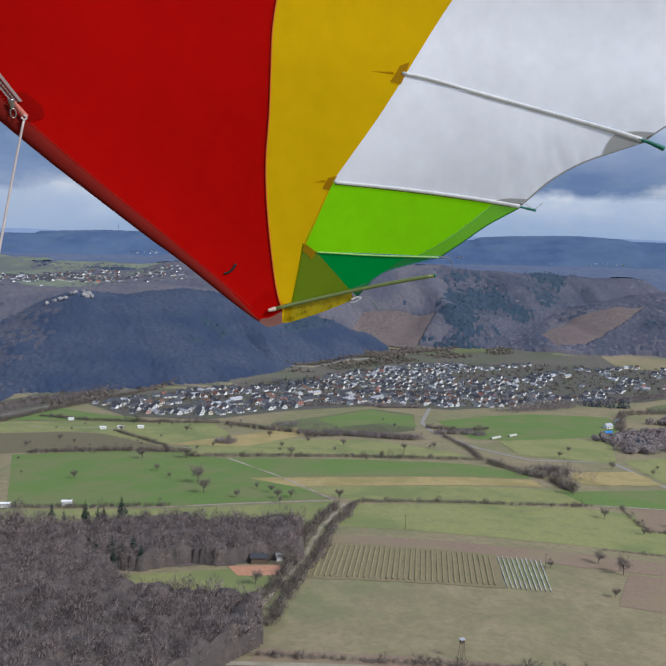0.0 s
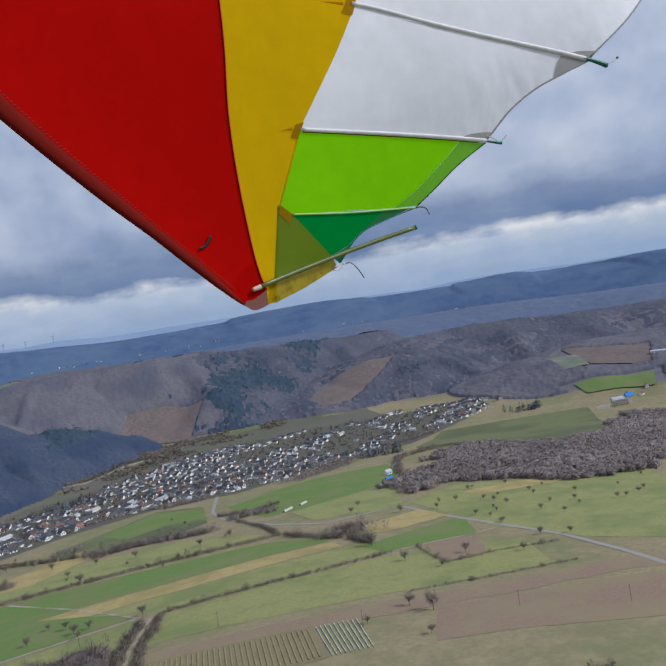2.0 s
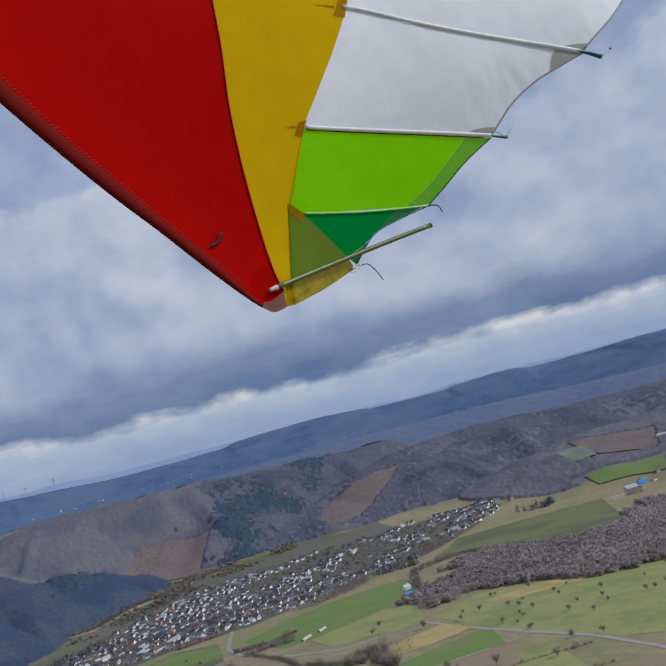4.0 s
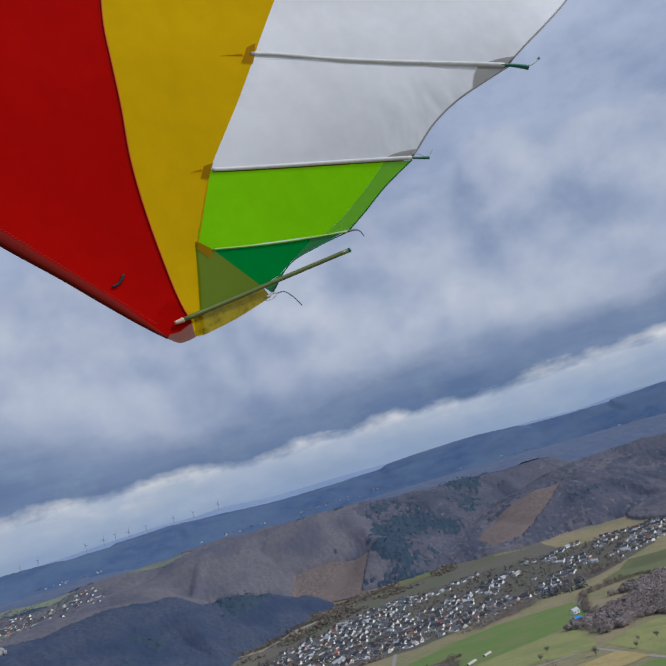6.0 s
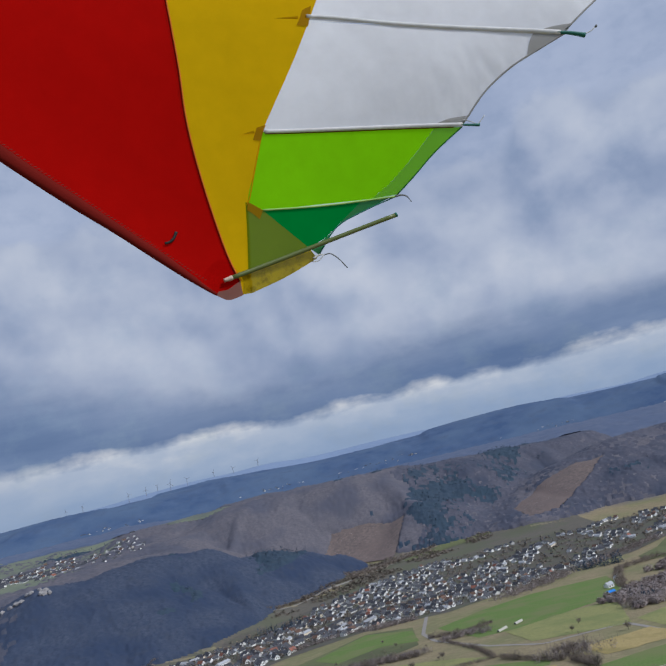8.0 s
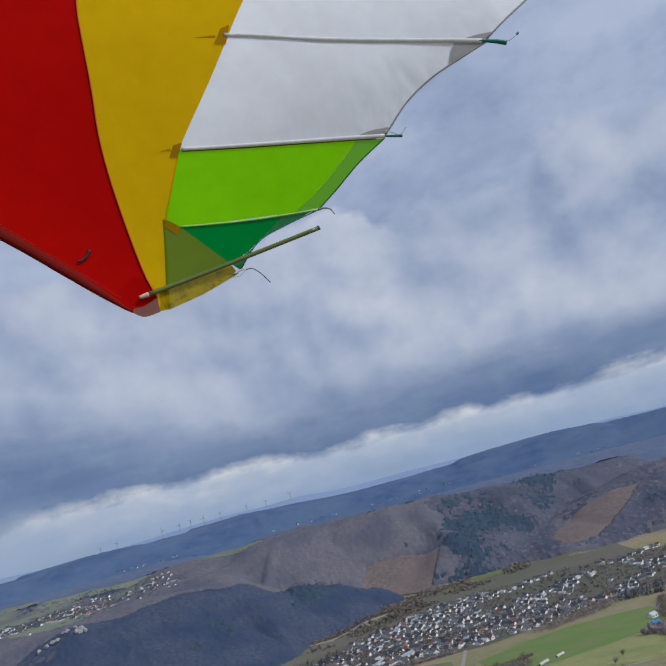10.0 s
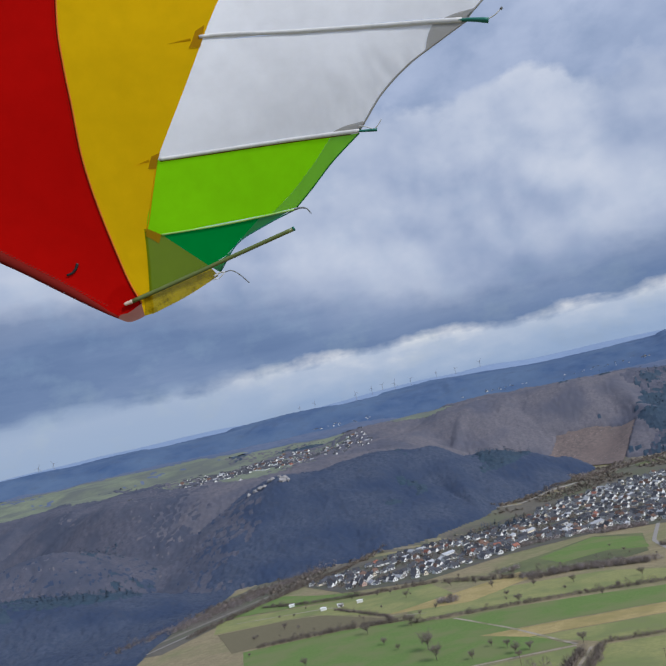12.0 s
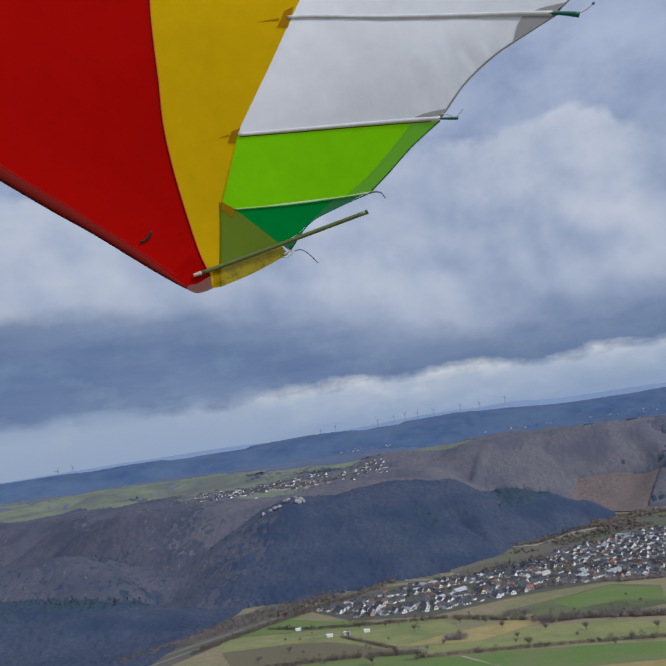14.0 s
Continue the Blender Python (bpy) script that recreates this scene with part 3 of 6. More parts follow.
drape("field", [(-133, 857), (-70, 938), (-25, 1002), (31, 966)], [(-98, 784), (-42, 805), (7, 812), (28, 834)], M_DULLGREEN, "sloping meadow below the village", "field")
drape("field", [(-84, 896), (-25, 997), (28, 941)], [(-56, 840), (-7, 882), (31, 857)], M_GREENFIELD, "green field wedge below the village", "field", 0.9)
drape("field", [(56, 911), (112, 966), (182, 1015), (287, 1030)], [(84, 784), (133, 784), (176, 809), (259, 861)], M_GREENFIELD, "rounded green field on a low rise", "field")
drape("field", [(109, 778), (176, 808), (231, 819)], [(119, 700), (161, 689), (200, 683)], M_YELLOWGREEN, "yellowed pasture on a low rise", "field", 0.9)
drape("field", [(385, 1190), (480, 1324), (602, 1302), (742, 1267)], [(367, 1106), (420, 1120), (469, 980), (588, 910)], M_DULLGREEN, "broad dull green slope above a wood", "field", 1.0, 10)
drape("field", [(210, 700), (277, 746), (350, 700), (462, 728)], [(224, 546), (259, 462), (301, 420), (364, 406)], M_YELLOWGREEN, "yellow-green orchard pasture", "field")
drape("field", [(164, 526), (185, 528), (207, 526)], [(158, 472), (175, 473), (190, 475)], M_PLOUGH, "small square of bare brown soil", "field", 0.8)
drape("field", [(126, 560), (168, 577), (221, 594)], [(134, 528), (157, 529), (207, 529)], M_GREENFIELD, "green strip beside a lane", "field", 0.7)
drape("field", [(-336, 658), (-238, 669), (-179, 662), (-136, 638)], [(-252, 483), (-196, 479), (-140, 480), (-38, 501)], M_GREENFIELD, "large green field with lone trees", "field")
drape("field", [(-246, 470), (-168, 472), (-98, 477), (-36, 496)], [(-224, 423), (-168, 427), (-98, 431), (-42, 437)], M_YELLOWGREEN, "yellow-green strip above a bare wood", "field")
drape("field", [(-420, 773), (-336, 778), (-298, 769), (-202, 687)], [(-350, 664), (-294, 672), (-245, 675), (-196, 669)], M_DARKPLOUGH, "dark tilled strip", "field")
drape("field", [(-462, 857), (-364, 846), (-266, 841), (-196, 843)], [(-427, 778), (-315, 784), (-224, 714), (-129, 703)], M_YELLOWGREEN, "olive-yellow meadow strip", "field")
drape("field", [(-420, 966), (-350, 910), (-287, 875)], [(-469, 868), (-378, 854), (-280, 848)], M_GREENFIELD, "green plot below the village edge", "field", 0.9)
drape("field", [(-210, 707), (-154, 763), (-98, 826)], [(-133, 700), (-112, 728), (-84, 777)], M_TAN, "worn tan pasture patch", "field", 0.9)
drape("pasture", [(-134, 350), (-98, 354), (-53, 367)], [(-105, 311), (-77, 316), (-50, 328)], M_YELLOWGREEN, "olive pasture inside the bare wood", "field")
drape("clay_yard", [(-78, 364), (-64, 365), (-50, 367)], [(-70, 351), (-62, 351), (-50, 353)], M_CLAY, "orange clay riding yard beside a barn", "yard", 0.9, 3, 0.2)
drape("field", [(-48, 274), (0, 273), (56, 274)], [(-56, 210), (0, 210), (70, 210)], M_PLOUGH, "reddish-brown field edge with a track", "field", 0.5, 7.0, 3.5)
drape("hill_clearing", [(-74, 1948), (17, 1957), (107, 1923)], [(-100, 1860), (0, 1795), (49, 1768)], M_SCRUB, "bare brown clearing on the wooded slope", "clearing", 2.0, 8, 6)
drape("hill_clearing", [(351, 1860), (434, 1943), (535, 1965), (623, 1967)], [(365, 1765), (432, 1770), (531, 1864), (623, 1955)], M_SCRUB, "steep brown clearing on the wooded slope", "clearing", 2.0, 8, 6)
drape("field", [(925, 1660), (990, 1585), (1059, 1513)], [(885, 1473), (930, 1430), (970, 1385)], M_SCRUB, "far brown field on the rise", "field", 2.0, 14, 3)
drape("field", [(860, 1620), (885, 1600), (915, 1580)], [(835, 1490), (855, 1480), (880, 1470)], M_PLATEAU, "far green field on the rise", "field", 3.0, 14, 3)
drape("field", [(803, 1414), (870, 1375), (933, 1333)], [(796, 1352), (850, 1312), (892, 1274)], M_GREENFIELD, "green field near the castle", "field", 2.0, 10, 2)
drape("plateau_pasture", [(-2800, 2350), (-2300, 2550), (-1800, 2700), (-1250, 2600), (-900, 2520), (-640, 2440)], [(-2000, 1750), (-1600, 1850), (-1400, 1900), (-1104, 1890), (-790, 1640), (-600, 1640)], M_PLATEAU, "pale green upland pasture round a hill village", "field", 3.0, 25, 6)
drape("plateau_pasture", [(-640, 2440), (-484, 2290), (-330, 2200)], [(-640, 2330), (-500, 2170), (-330, 2130)], M_PLATEAU, "thin green pasture strip along the hill crest", "field", 3.0, 20, 5)
drape("village_gardens", [(-410, 1018), (-346, 1172), (-232, 1337), (-58, 1497), (105, 1598), (322, 1602), (650, 1560)],
      [(-315, 896), (-210, 871), (-126, 966), (-28, 1029), (84, 1025), (266, 1176), (560, 1390)], M_GARDENS, "dark winter gardens between village houses", "gardens", 0.6, 10)
drape("valley_meadow", [(-660, 740), (-600, 960), (-480, 1310), (-270, 1540), (60, 1800), (440, 2050)], [(-462, 728), (-422, 1000), (-350, 1172), (-222, 1337), (105, 1590), (462, 1568)],
      M_VALLEY, "brown scrub and meadow between village and hillside", "field", 0.5, 12)

lane("road", [(53, 1029), (38, 896), (46, 829), (84, 728), (123, 678), (197, 689), (211, 609), (232, 539), (249, 482), (255, 420), (258, 336)], 4.5, M_ROAD, "narrow grey asphalt lane across the pasture")
lane("track", [(-67, 238), (-53, 315), (-42, 375), (-38, 431), (-27, 490)], 2.4, M_TRACK, "rutted track between hedges")
lane("track", [(-252, 476), (-140, 477), (-36, 498)], 2.5, M_TRACK, "pale field track beside grass")
lane("track", [(-136, 641), (-84, 574), (-36, 501)], 2.5, M_TRACK, "pale footpath down a field edge")
lane("track", [(-420, 819), (-300, 805), (-210, 700), (-168, 683)], 3.0, M_TRACK, "pale farm track across meadows")
drape("meadow", [(70, 1715), (180, 1790), (300, 1840)], [(80, 1680), (190, 1740), (310, 1790)], M_DULLGREEN, "thin green meadow beside the rail bed", "field", 1.2, 10, 3)
drape("field", [(-40, 407), (10, 403), (58, 399)], [(-42, 350), (10, 350), (56, 350)], M_VINESOIL, "olive-brown soil between vine rows", "field", 0.8)
lane("track", [(-520, 640), (-446, 900), (-372, 1245), (-190, 1455), (30, 1690), (420, 1920)], 4.0, M_ROAD, "grey farm road along the rail bed", 1.2)
lane("railway", [(-560, 616), (-476, 896), (-396, 1260), (-210, 1477), (14, 1725), (420, 1960)], 9.0, M_RAILBED, "grey-brown rail bed along the valley foot", 1.0)
drape("field", [(140, 632), (172, 642), (205, 652)], [(150, 592), (180, 596), (214, 606)], M_TAN, "patch of dry tan grass beside a lane", "field", 1.0, 5, 4)
drape("field", [(262, 700), (330, 712), (400, 716)], [(270, 668), (330, 672), (396, 684)], M_TAN, "faded tan strip in the orchard pasture", "field", 1.0, 6, 5)
lane("track", [(134, 526), (165, 529), (210, 531), (235, 538)], 2.0, M_TRACK, "pale edge path beside bare soil")
lane("track", [(-84, 260), (0, 263), (84, 265)], 3.0, M_TRACK, "sandy track along a field hedge", 1.0)


# ---------------------------------------------------------------- trees, woods and hedges
def prism(p0, p1, r0, r1, sides):
    p0, p1 = np.array(p0, float), np.array(p1, float)
    d = (p1 - p0) / (np.linalg.norm(p1 - p0) + 1e-9)
    a = np.cross(d, (0.3, 0.9, 0.2))
    a /= np.linalg.norm(a)
    b = np.cross(d, a)
    w = np.arange(sides) * 2 * math.pi / sides
    ring = np.cos(w)[:, None] * a + np.sin(w)[:, None] * b
    v = np.concatenate([p0 + ring * r0, p1 + ring * r1])
    f = [(k, (k + 1) % sides, sides + (k + 1) % sides, sides + k) for k in range(sides)]
    return v, f


class Heap:
    """Collects pieces of one mesh."""

    def __init__(self):
        self.v, self.f, self.n = [], [], 0

    def add(self, v, f):
        self.v.append(np.asarray(v, float))
        self.f.extend([tuple(k + self.n for k in q) for q in f])
        self.n += len(v)

    def verts(self):
        return np.concatenate(self.v)


def bare_tree(rng, tall=9.0, limbs=8, twigs=170, spread=0.42, thick=0.009):
    """Trunk with limbs, and a crown of fine twigs, as two heaps."""
    wood, crown = Heap(), Heap()
    top = tall * 0.45
    wood.add(*prism((0, 0, -0.5), (rng.normal(0, 0.15), rng.normal(0, 0.15), top), tall * 0.028, tall * 0.016, 6))
    tips = []
    for k in range(limbs):
        w = k * 2.4 + rng.uniform(0, 0.8)
        z0 = top * rng.uniform(0.55, 1.0)
        reach = tall * spread * rng.uniform(0.55, 1.0)
        mid = np.array([math.cos(w) * reach * 0.5, math.sin(w) * reach * 0.5, z0 + tall * rng.uniform(0.14, 0.25)])
        end = np.array([math.cos(w) * reach, math.sin(w) * reach, z0 + tall * rng.uniform(0.25, 0.53)])
        wood.add(*prism((0, 0, z0), mid, tall * 0.012, tall * 0.008, 4))
        wood.add(*prism(mid, end, tall * 0.008, tall * 0.003, 3))
        tips += [mid, (mid + end) / 2, end]
        for j in range(3):
            e2 = mid + (end - mid) * rng.uniform(0, 0.8) + rng.normal(0, tall * 0.09, 3)
            wood.add(*prism(mid, e2, tall * 0.005, tall * 0.002, 3))
            tips.append(e2)
    for k in range(twigs):
        a = tips[rng.integers(len(tips))] + rng.normal(0, tall * 0.055, 3)
        d = rng.normal(0, 1, 3) + np.array([a[0] * 0.5, a[1] * 0.5, 0.7])
        d *= tall * rng.uniform(0.05, 0.12) / np.linalg.norm(d)
        s = np.cross(d, rng.normal(0, 1, 3))
        s *= tall * thick / (np.linalg.norm(s) + 1e-9)
        fork = a + d * 0.5
        d2 = np.roll(d, 1) * 0.6
        crown.add([a - s, a + s, a + d, fork - s, fork + s, fork + d2], [(0, 1, 2), (3, 4, 5)])
    return wood, crown


def crowns(name, x, y, radius, tall, mat, label, category, seed, pointed=False, sprays=14, parent=None, canopy=0.0, twiggy=False):
    """Many loose crowns of small sprays standing on the ground, as one growth."""
    rng = np.random.default_rng(seed)
    n = len(x)
    r, h = radius * rng.uniform(0.65, 1.3, n), tall * rng.uniform(0.7, 1.25, n)
    d = rng.normal(0, 1, (n, sprays, 3))
    d /= np.linalg.norm(d, axis=-1, keepdims=True)
    d *= rng.uniform(0.35, 1.0, (n, sprays, 1)) ** 0.5
    if pointed:
        t = rng.uniform(0, 1, (n, sprays)) ** 1.5
        a = rng.uniform(0, 2 * math.pi, (n, sprays))
        d = np.stack([np.cos(a) * (1 - t), np.sin(a) * (1 - t), t * 2 - 1], -1)
    c = d * np.stack([r, r, h * 0.5], -1)[:, None] + np.stack([x, y, height(x, y) + h * 0.5], -1)[:, None]
    size = (r * 2.1 / sprays ** 0.5)[:, None, None] * rng.uniform(0.6, 1.3, (n, sprays, 1))
    level = (1, 1, 0.45 if canopy else 0.8)
    e1 = rng.normal(0, 1, (n, sprays, 3)) * level
    e2 = rng.normal(0, 1, (n, sprays, 3)) * level
    if twiggy:
        e1, e2 = e1 * 0.22 + d * (0.7, 0.7, 0.5) + (0, 0, 0.5), e2
    e1 /= np.linalg.norm(e1, axis=-1, keepdims=True)
    e2 /= np.linalg.norm(e2, axis=-1, keepdims=True)
    if twiggy:
        v = np.stack([c - e1 * size * 1.5 - e2 * size * 0.16, c - e1 * size * 1.2 + e2 * size * 0.22, c + e1 * size * 2.2], 2)
    else:
        v = np.stack([c - e1 * size, c + e2 * size, c + (e1 - e2) * size * 0.75], 2)
    lie = np.array([0, 0, 0.75])
    if canopy:
        lie = np.stack([height(x - 6, y) - height(x + 6, y), height(x, y - 6) - height(x, y + 6), np.full(n, 12.0)], -1)
        lie = (lie / np.linalg.norm(lie, axis=-1, keepdims=True) * canopy)[:, None]
    out = d + lie
    out /= np.linalg.norm(out, axis=-1, keepdims=True) + 1e-9
    face = np.cross(v[:, :, 1] - v[:, :, 0], v[:, :, 2] - v[:, :, 0])
    v = np.where(((face * out).sum(-1) < 0)[..., None, None], v[:, :, ::-1], v).reshape(-1, 3)
    f = np.arange(len(v)).reshape(-1, 3)
    ob = mesh_object(name, v, f, mat, parent, True)
    ob.data.normals_split_custom_set_from_vertices(np.repeat(out.reshape(-1, 3), 3, axis=0).tolist())
    return ob if parent else tagged(ob, label, category, kind="stuff")


def scatter(x0, x1, y0, y1, gap, seed):
    rng = np.random.default_rng(seed)
    gx, gy = np.meshgrid(np.arange(x0, x1, gap), np.arange(y0, y1, gap))
    return (gx + rng.uniform(-0.5, 0.5, gx.shape) * gap).ravel(), (gy + rng.uniform(-0.5, 0.5, gy.shape) * gap).ravel()


CLEAR_A = [(-74, 1948), (17, 1957), (107, 1923), (49, 1768), (0, 1795), (-100, 1860)]
CLEAR_B = [(351, 1860), (434, 1943), (535, 1965), (623, 1967), (531, 1864), (432, 1770), (365, 1765)]
UPLAND = [(-2800, 2350), (-2300, 2550), (-1800, 2700), (-1250, 2600), (-900, 2520), (-640, 2440), (-330, 2200), (-330, 2130), (-500, 2170), (-640, 2300), (-600, 1640), (-790, 1640), (-1104, 1890), (-1400, 1900), (-1600, 1850), (-2000, 1750)]
FARFIELD = [(860, 1620), (925, 1660), (1059, 1513), (970, 1385), (835, 1490)]
# DARK is spruce; the other three are one leafless wood in painted shade levels
LIGHT, SHADE, DARK, HALFSHADE = 1, 2, 3, 4


def wood_and_shade(x, y):
    """Which wood grows at a place on the valley sides, and its painted shade, or none."""
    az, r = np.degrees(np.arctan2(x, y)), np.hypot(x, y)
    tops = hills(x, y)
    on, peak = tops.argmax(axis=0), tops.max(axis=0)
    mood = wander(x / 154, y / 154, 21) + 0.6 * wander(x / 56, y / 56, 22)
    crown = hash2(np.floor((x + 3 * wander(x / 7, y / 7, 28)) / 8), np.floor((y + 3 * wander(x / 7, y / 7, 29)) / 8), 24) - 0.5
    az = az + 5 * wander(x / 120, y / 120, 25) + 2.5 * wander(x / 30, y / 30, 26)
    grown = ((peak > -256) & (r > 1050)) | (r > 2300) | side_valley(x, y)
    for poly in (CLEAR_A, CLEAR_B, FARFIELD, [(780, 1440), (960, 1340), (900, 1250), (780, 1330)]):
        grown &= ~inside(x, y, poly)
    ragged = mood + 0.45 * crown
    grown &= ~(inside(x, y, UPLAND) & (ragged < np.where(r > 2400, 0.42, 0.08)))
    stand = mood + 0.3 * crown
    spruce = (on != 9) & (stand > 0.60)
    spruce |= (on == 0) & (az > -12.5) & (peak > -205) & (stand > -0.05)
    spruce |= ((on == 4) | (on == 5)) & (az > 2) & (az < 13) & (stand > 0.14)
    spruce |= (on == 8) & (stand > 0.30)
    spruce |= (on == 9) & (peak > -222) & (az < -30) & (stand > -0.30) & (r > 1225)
    # valley sides darken towards the village side: shade painted crown by crown
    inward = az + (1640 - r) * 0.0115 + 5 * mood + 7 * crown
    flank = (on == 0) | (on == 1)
    shaded = (flank & (inward > -25)) | (on == 9) | ((peak < -256) & (r < 2000)) | ((on == 8) & (mood + crown > 0.15))
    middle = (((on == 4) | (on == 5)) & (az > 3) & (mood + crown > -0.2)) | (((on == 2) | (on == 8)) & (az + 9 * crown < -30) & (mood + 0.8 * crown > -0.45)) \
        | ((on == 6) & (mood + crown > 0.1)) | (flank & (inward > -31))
    return np.where(grown, np.where(spruce & (r < 2590), DARK, np.where(shaded, SHADE, np.where(middle, HALFSHADE, LIGHT))), 0)


def domes(x, y, size, seed):
    """Rounded crowns standing side by side."""
    i, j = np.floor(x / size), np.floor(y / size)
    best = np.full(np.shape(x), 9.0)
    for a in (-1, 0, 1):
        for b in (-1, 0, 1):
            px = (i + a + 0.15 + 0.7 * hash2(i + a, j + b, seed)) * size
            py = (j + b + 0.15 + 0.7 * hash2(i + a, j + b, seed + 1)) * size
            best = np.minimum(best, ((x - px) ** 2 + (y - py) ** 2) / size ** 2)
    return 1 - np.minimum(best, 1.0)


def canopy_sheets(r, az, size, tall, kind_of, sheets, blocks=0.0, low=0.2):
    """The closed canopy of a wood, one mesh for each kind or painted tone."""
    ca, cr = np.meshgrid(np.radians(az), r)
    x, y = cr * np.sin(ca), cr * np.cos(ca)
    kind = kind_of(x, y)
    bump = domes(x, y, size, 51) * (0.7 + 0.6 * hash2(np.floor(x / size), np.floor(y / size), 53))
    z = height(x, y) + np.where(kind > 0, tall * np.where(kind == DARK, 1.35, 1.0) * (low + (1.1 - low) * bump) + blocks * step(0.02, 0.07, wander(x / 330, y / 500, 54)) * step(3650, 3800, cr), -1.0)
    v = np.stack([x, y, z], -1).reshape(-1, 3)
    i = np.arange(x.size).reshape(x.shape)
    f = np.stack([i[:-1, :-1], i[1:, :-1], i[1:, 1:], i[:-1, 1:]], -1).reshape(-1, 4)[:, ::-1]
    k = np.stack([kind[:-1, :-1], kind[1:, :-1], kind[1:, 1:], kind[:-1, 1:]], -1).reshape(-1, 4).max(axis=1)
    for which, mat, name, label in sheets:
        own = f[k == which]
        if not len(own):
            continue
        used, local = np.unique(own, return_inverse=True)
        tagged(mesh_object(name, v[used], local.reshape(-1, 4), mat, smooth=True), label, "woodland", kind="stuff")


canopy_sheets(700 * 1.0034 ** np.arange(386), np.arange(-52, 40.01, 0.11), 9.0, 5.0, wood_and_shade,
              [(LIGHT, M_LIGHTCANOPY, "hillside_wood", "brown-grey leafless wood covering the far hills"), (SHADE, M_SHADECANOPY, "hillside_wood", "leafless wood on the steep valley side, shade painted in"),
               (HALFSHADE, M_HALFSHADECANOPY, "hillside_wood", "leafless wood in the side valleys, half shade painted in"),
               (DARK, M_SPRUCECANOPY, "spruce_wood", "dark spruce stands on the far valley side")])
# rear woods and distant ridge, their blue is haze put into the colour
canopy_sheets(2590 * 1.006 ** np.arange(49), np.arange(-52, 42.01, 0.25), 14.0, 7.0, wood_and_shade,
              [(HALFSHADE, M_HAZYREARCANOPY, "rear_wood", "woods behind the first hills, painted haze blue"), (LIGHT, M_HAZYREARCANOPY, "rear_wood", "woods behind the first hills, painted haze blue"), (SHADE, M_HAZYREARCANOPY, "rear_wood", "woods behind the first hills, painted haze blue"), (DARK, M_HAZYREARCANOPY, "rear_wood", "woods behind the first hills, painted haze blue")])
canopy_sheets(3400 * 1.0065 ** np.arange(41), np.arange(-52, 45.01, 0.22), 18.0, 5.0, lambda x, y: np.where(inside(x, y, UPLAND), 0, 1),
              [(1, M_HAZYFARCANOPY, "ridge_wood", "forest on the distant ridge, painted haze blue")], 11.0)
hx, hy = scatter(-2660, 2100, 490, 2500, 12.0, 11)
ha, hr = np.degrees(np.arctan2(hx, hy)), np.hypot(hx, hy)
keep = (hr > 700) & (hr < 2500) & (np.abs(ha + 6) < 46)
hx, hy = hx[keep], hy[keep]
hk = wood_and_shade(hx, hy)
bx, by = scatter(-120, 640, 1740, 2000, 9.0, 13)
bare = (inside(bx, by, CLEAR_A) | inside(bx, by, CLEAR_B)) & (wander(bx / 30, by / 30, 27) > -0.1)
crowns("clearing_scrub", bx[bare], by[bare], 1.8, 2.0, M_HILLWOOD, "low brown scrub on the hill clearings", "scrub", 35, False, 16)
crowns("hillside_spruces", hx[hk == DARK], hy[hk == DARK], 2.8, 14, M_CONIFER, "dark spruce tops on the far valley side", "woodland", 31, True, 14, None, 1.2)


def wood_patch(name, x, y, seed, label, tall=10.0, kinds=7, twigs=230):
    """A leafless wood of branching trees, as one growth."""
    rng = np.random.default_rng(seed)
    stock = []
    for k in range(kinds):
        w, c = bare_tree(rng, 1.0, 7, twigs)
        stock.append((w.verts(), w.f, c.verts(), c.f))
    wood, crown = Heap(), Heap()
    z = height(x, y)
    for k in range(len(x)):
        wv, wf, cv, cf = stock[rng.integers(kinds)]
        a, s = rng.uniform(0, 6.28), tall * rng.uniform(0.7, 1.25)
        m = np.array([[math.cos(a), -math.sin(a), 0], [math.sin(a), math.cos(a), 0], [0, 0, 1]]) * s
        o = np.array([x[k], y[k], z[k]])
        wood.add(wv @ m.T + o, wf)
        crown.add(cv @ m.T + o, cf)
    base = tagged(mesh_object(name, wood.verts(), wood.f, M_BARK), label, "woodland", kind="stuff")
    mesh_object("twigs", crown.verts(), crown.f, M_TWIGS, base)
    return base


WOOD_A = [(-238, 431), (-195, 419), (-132, 353), (-101, 311), (-50, 302), (-46, 274), (-63, 241), (-105, 196), (-196, 196), (-308, 308)]
WOOD_B = [(-199, 420), (-49, 431), (-45, 375), (-132, 356)]
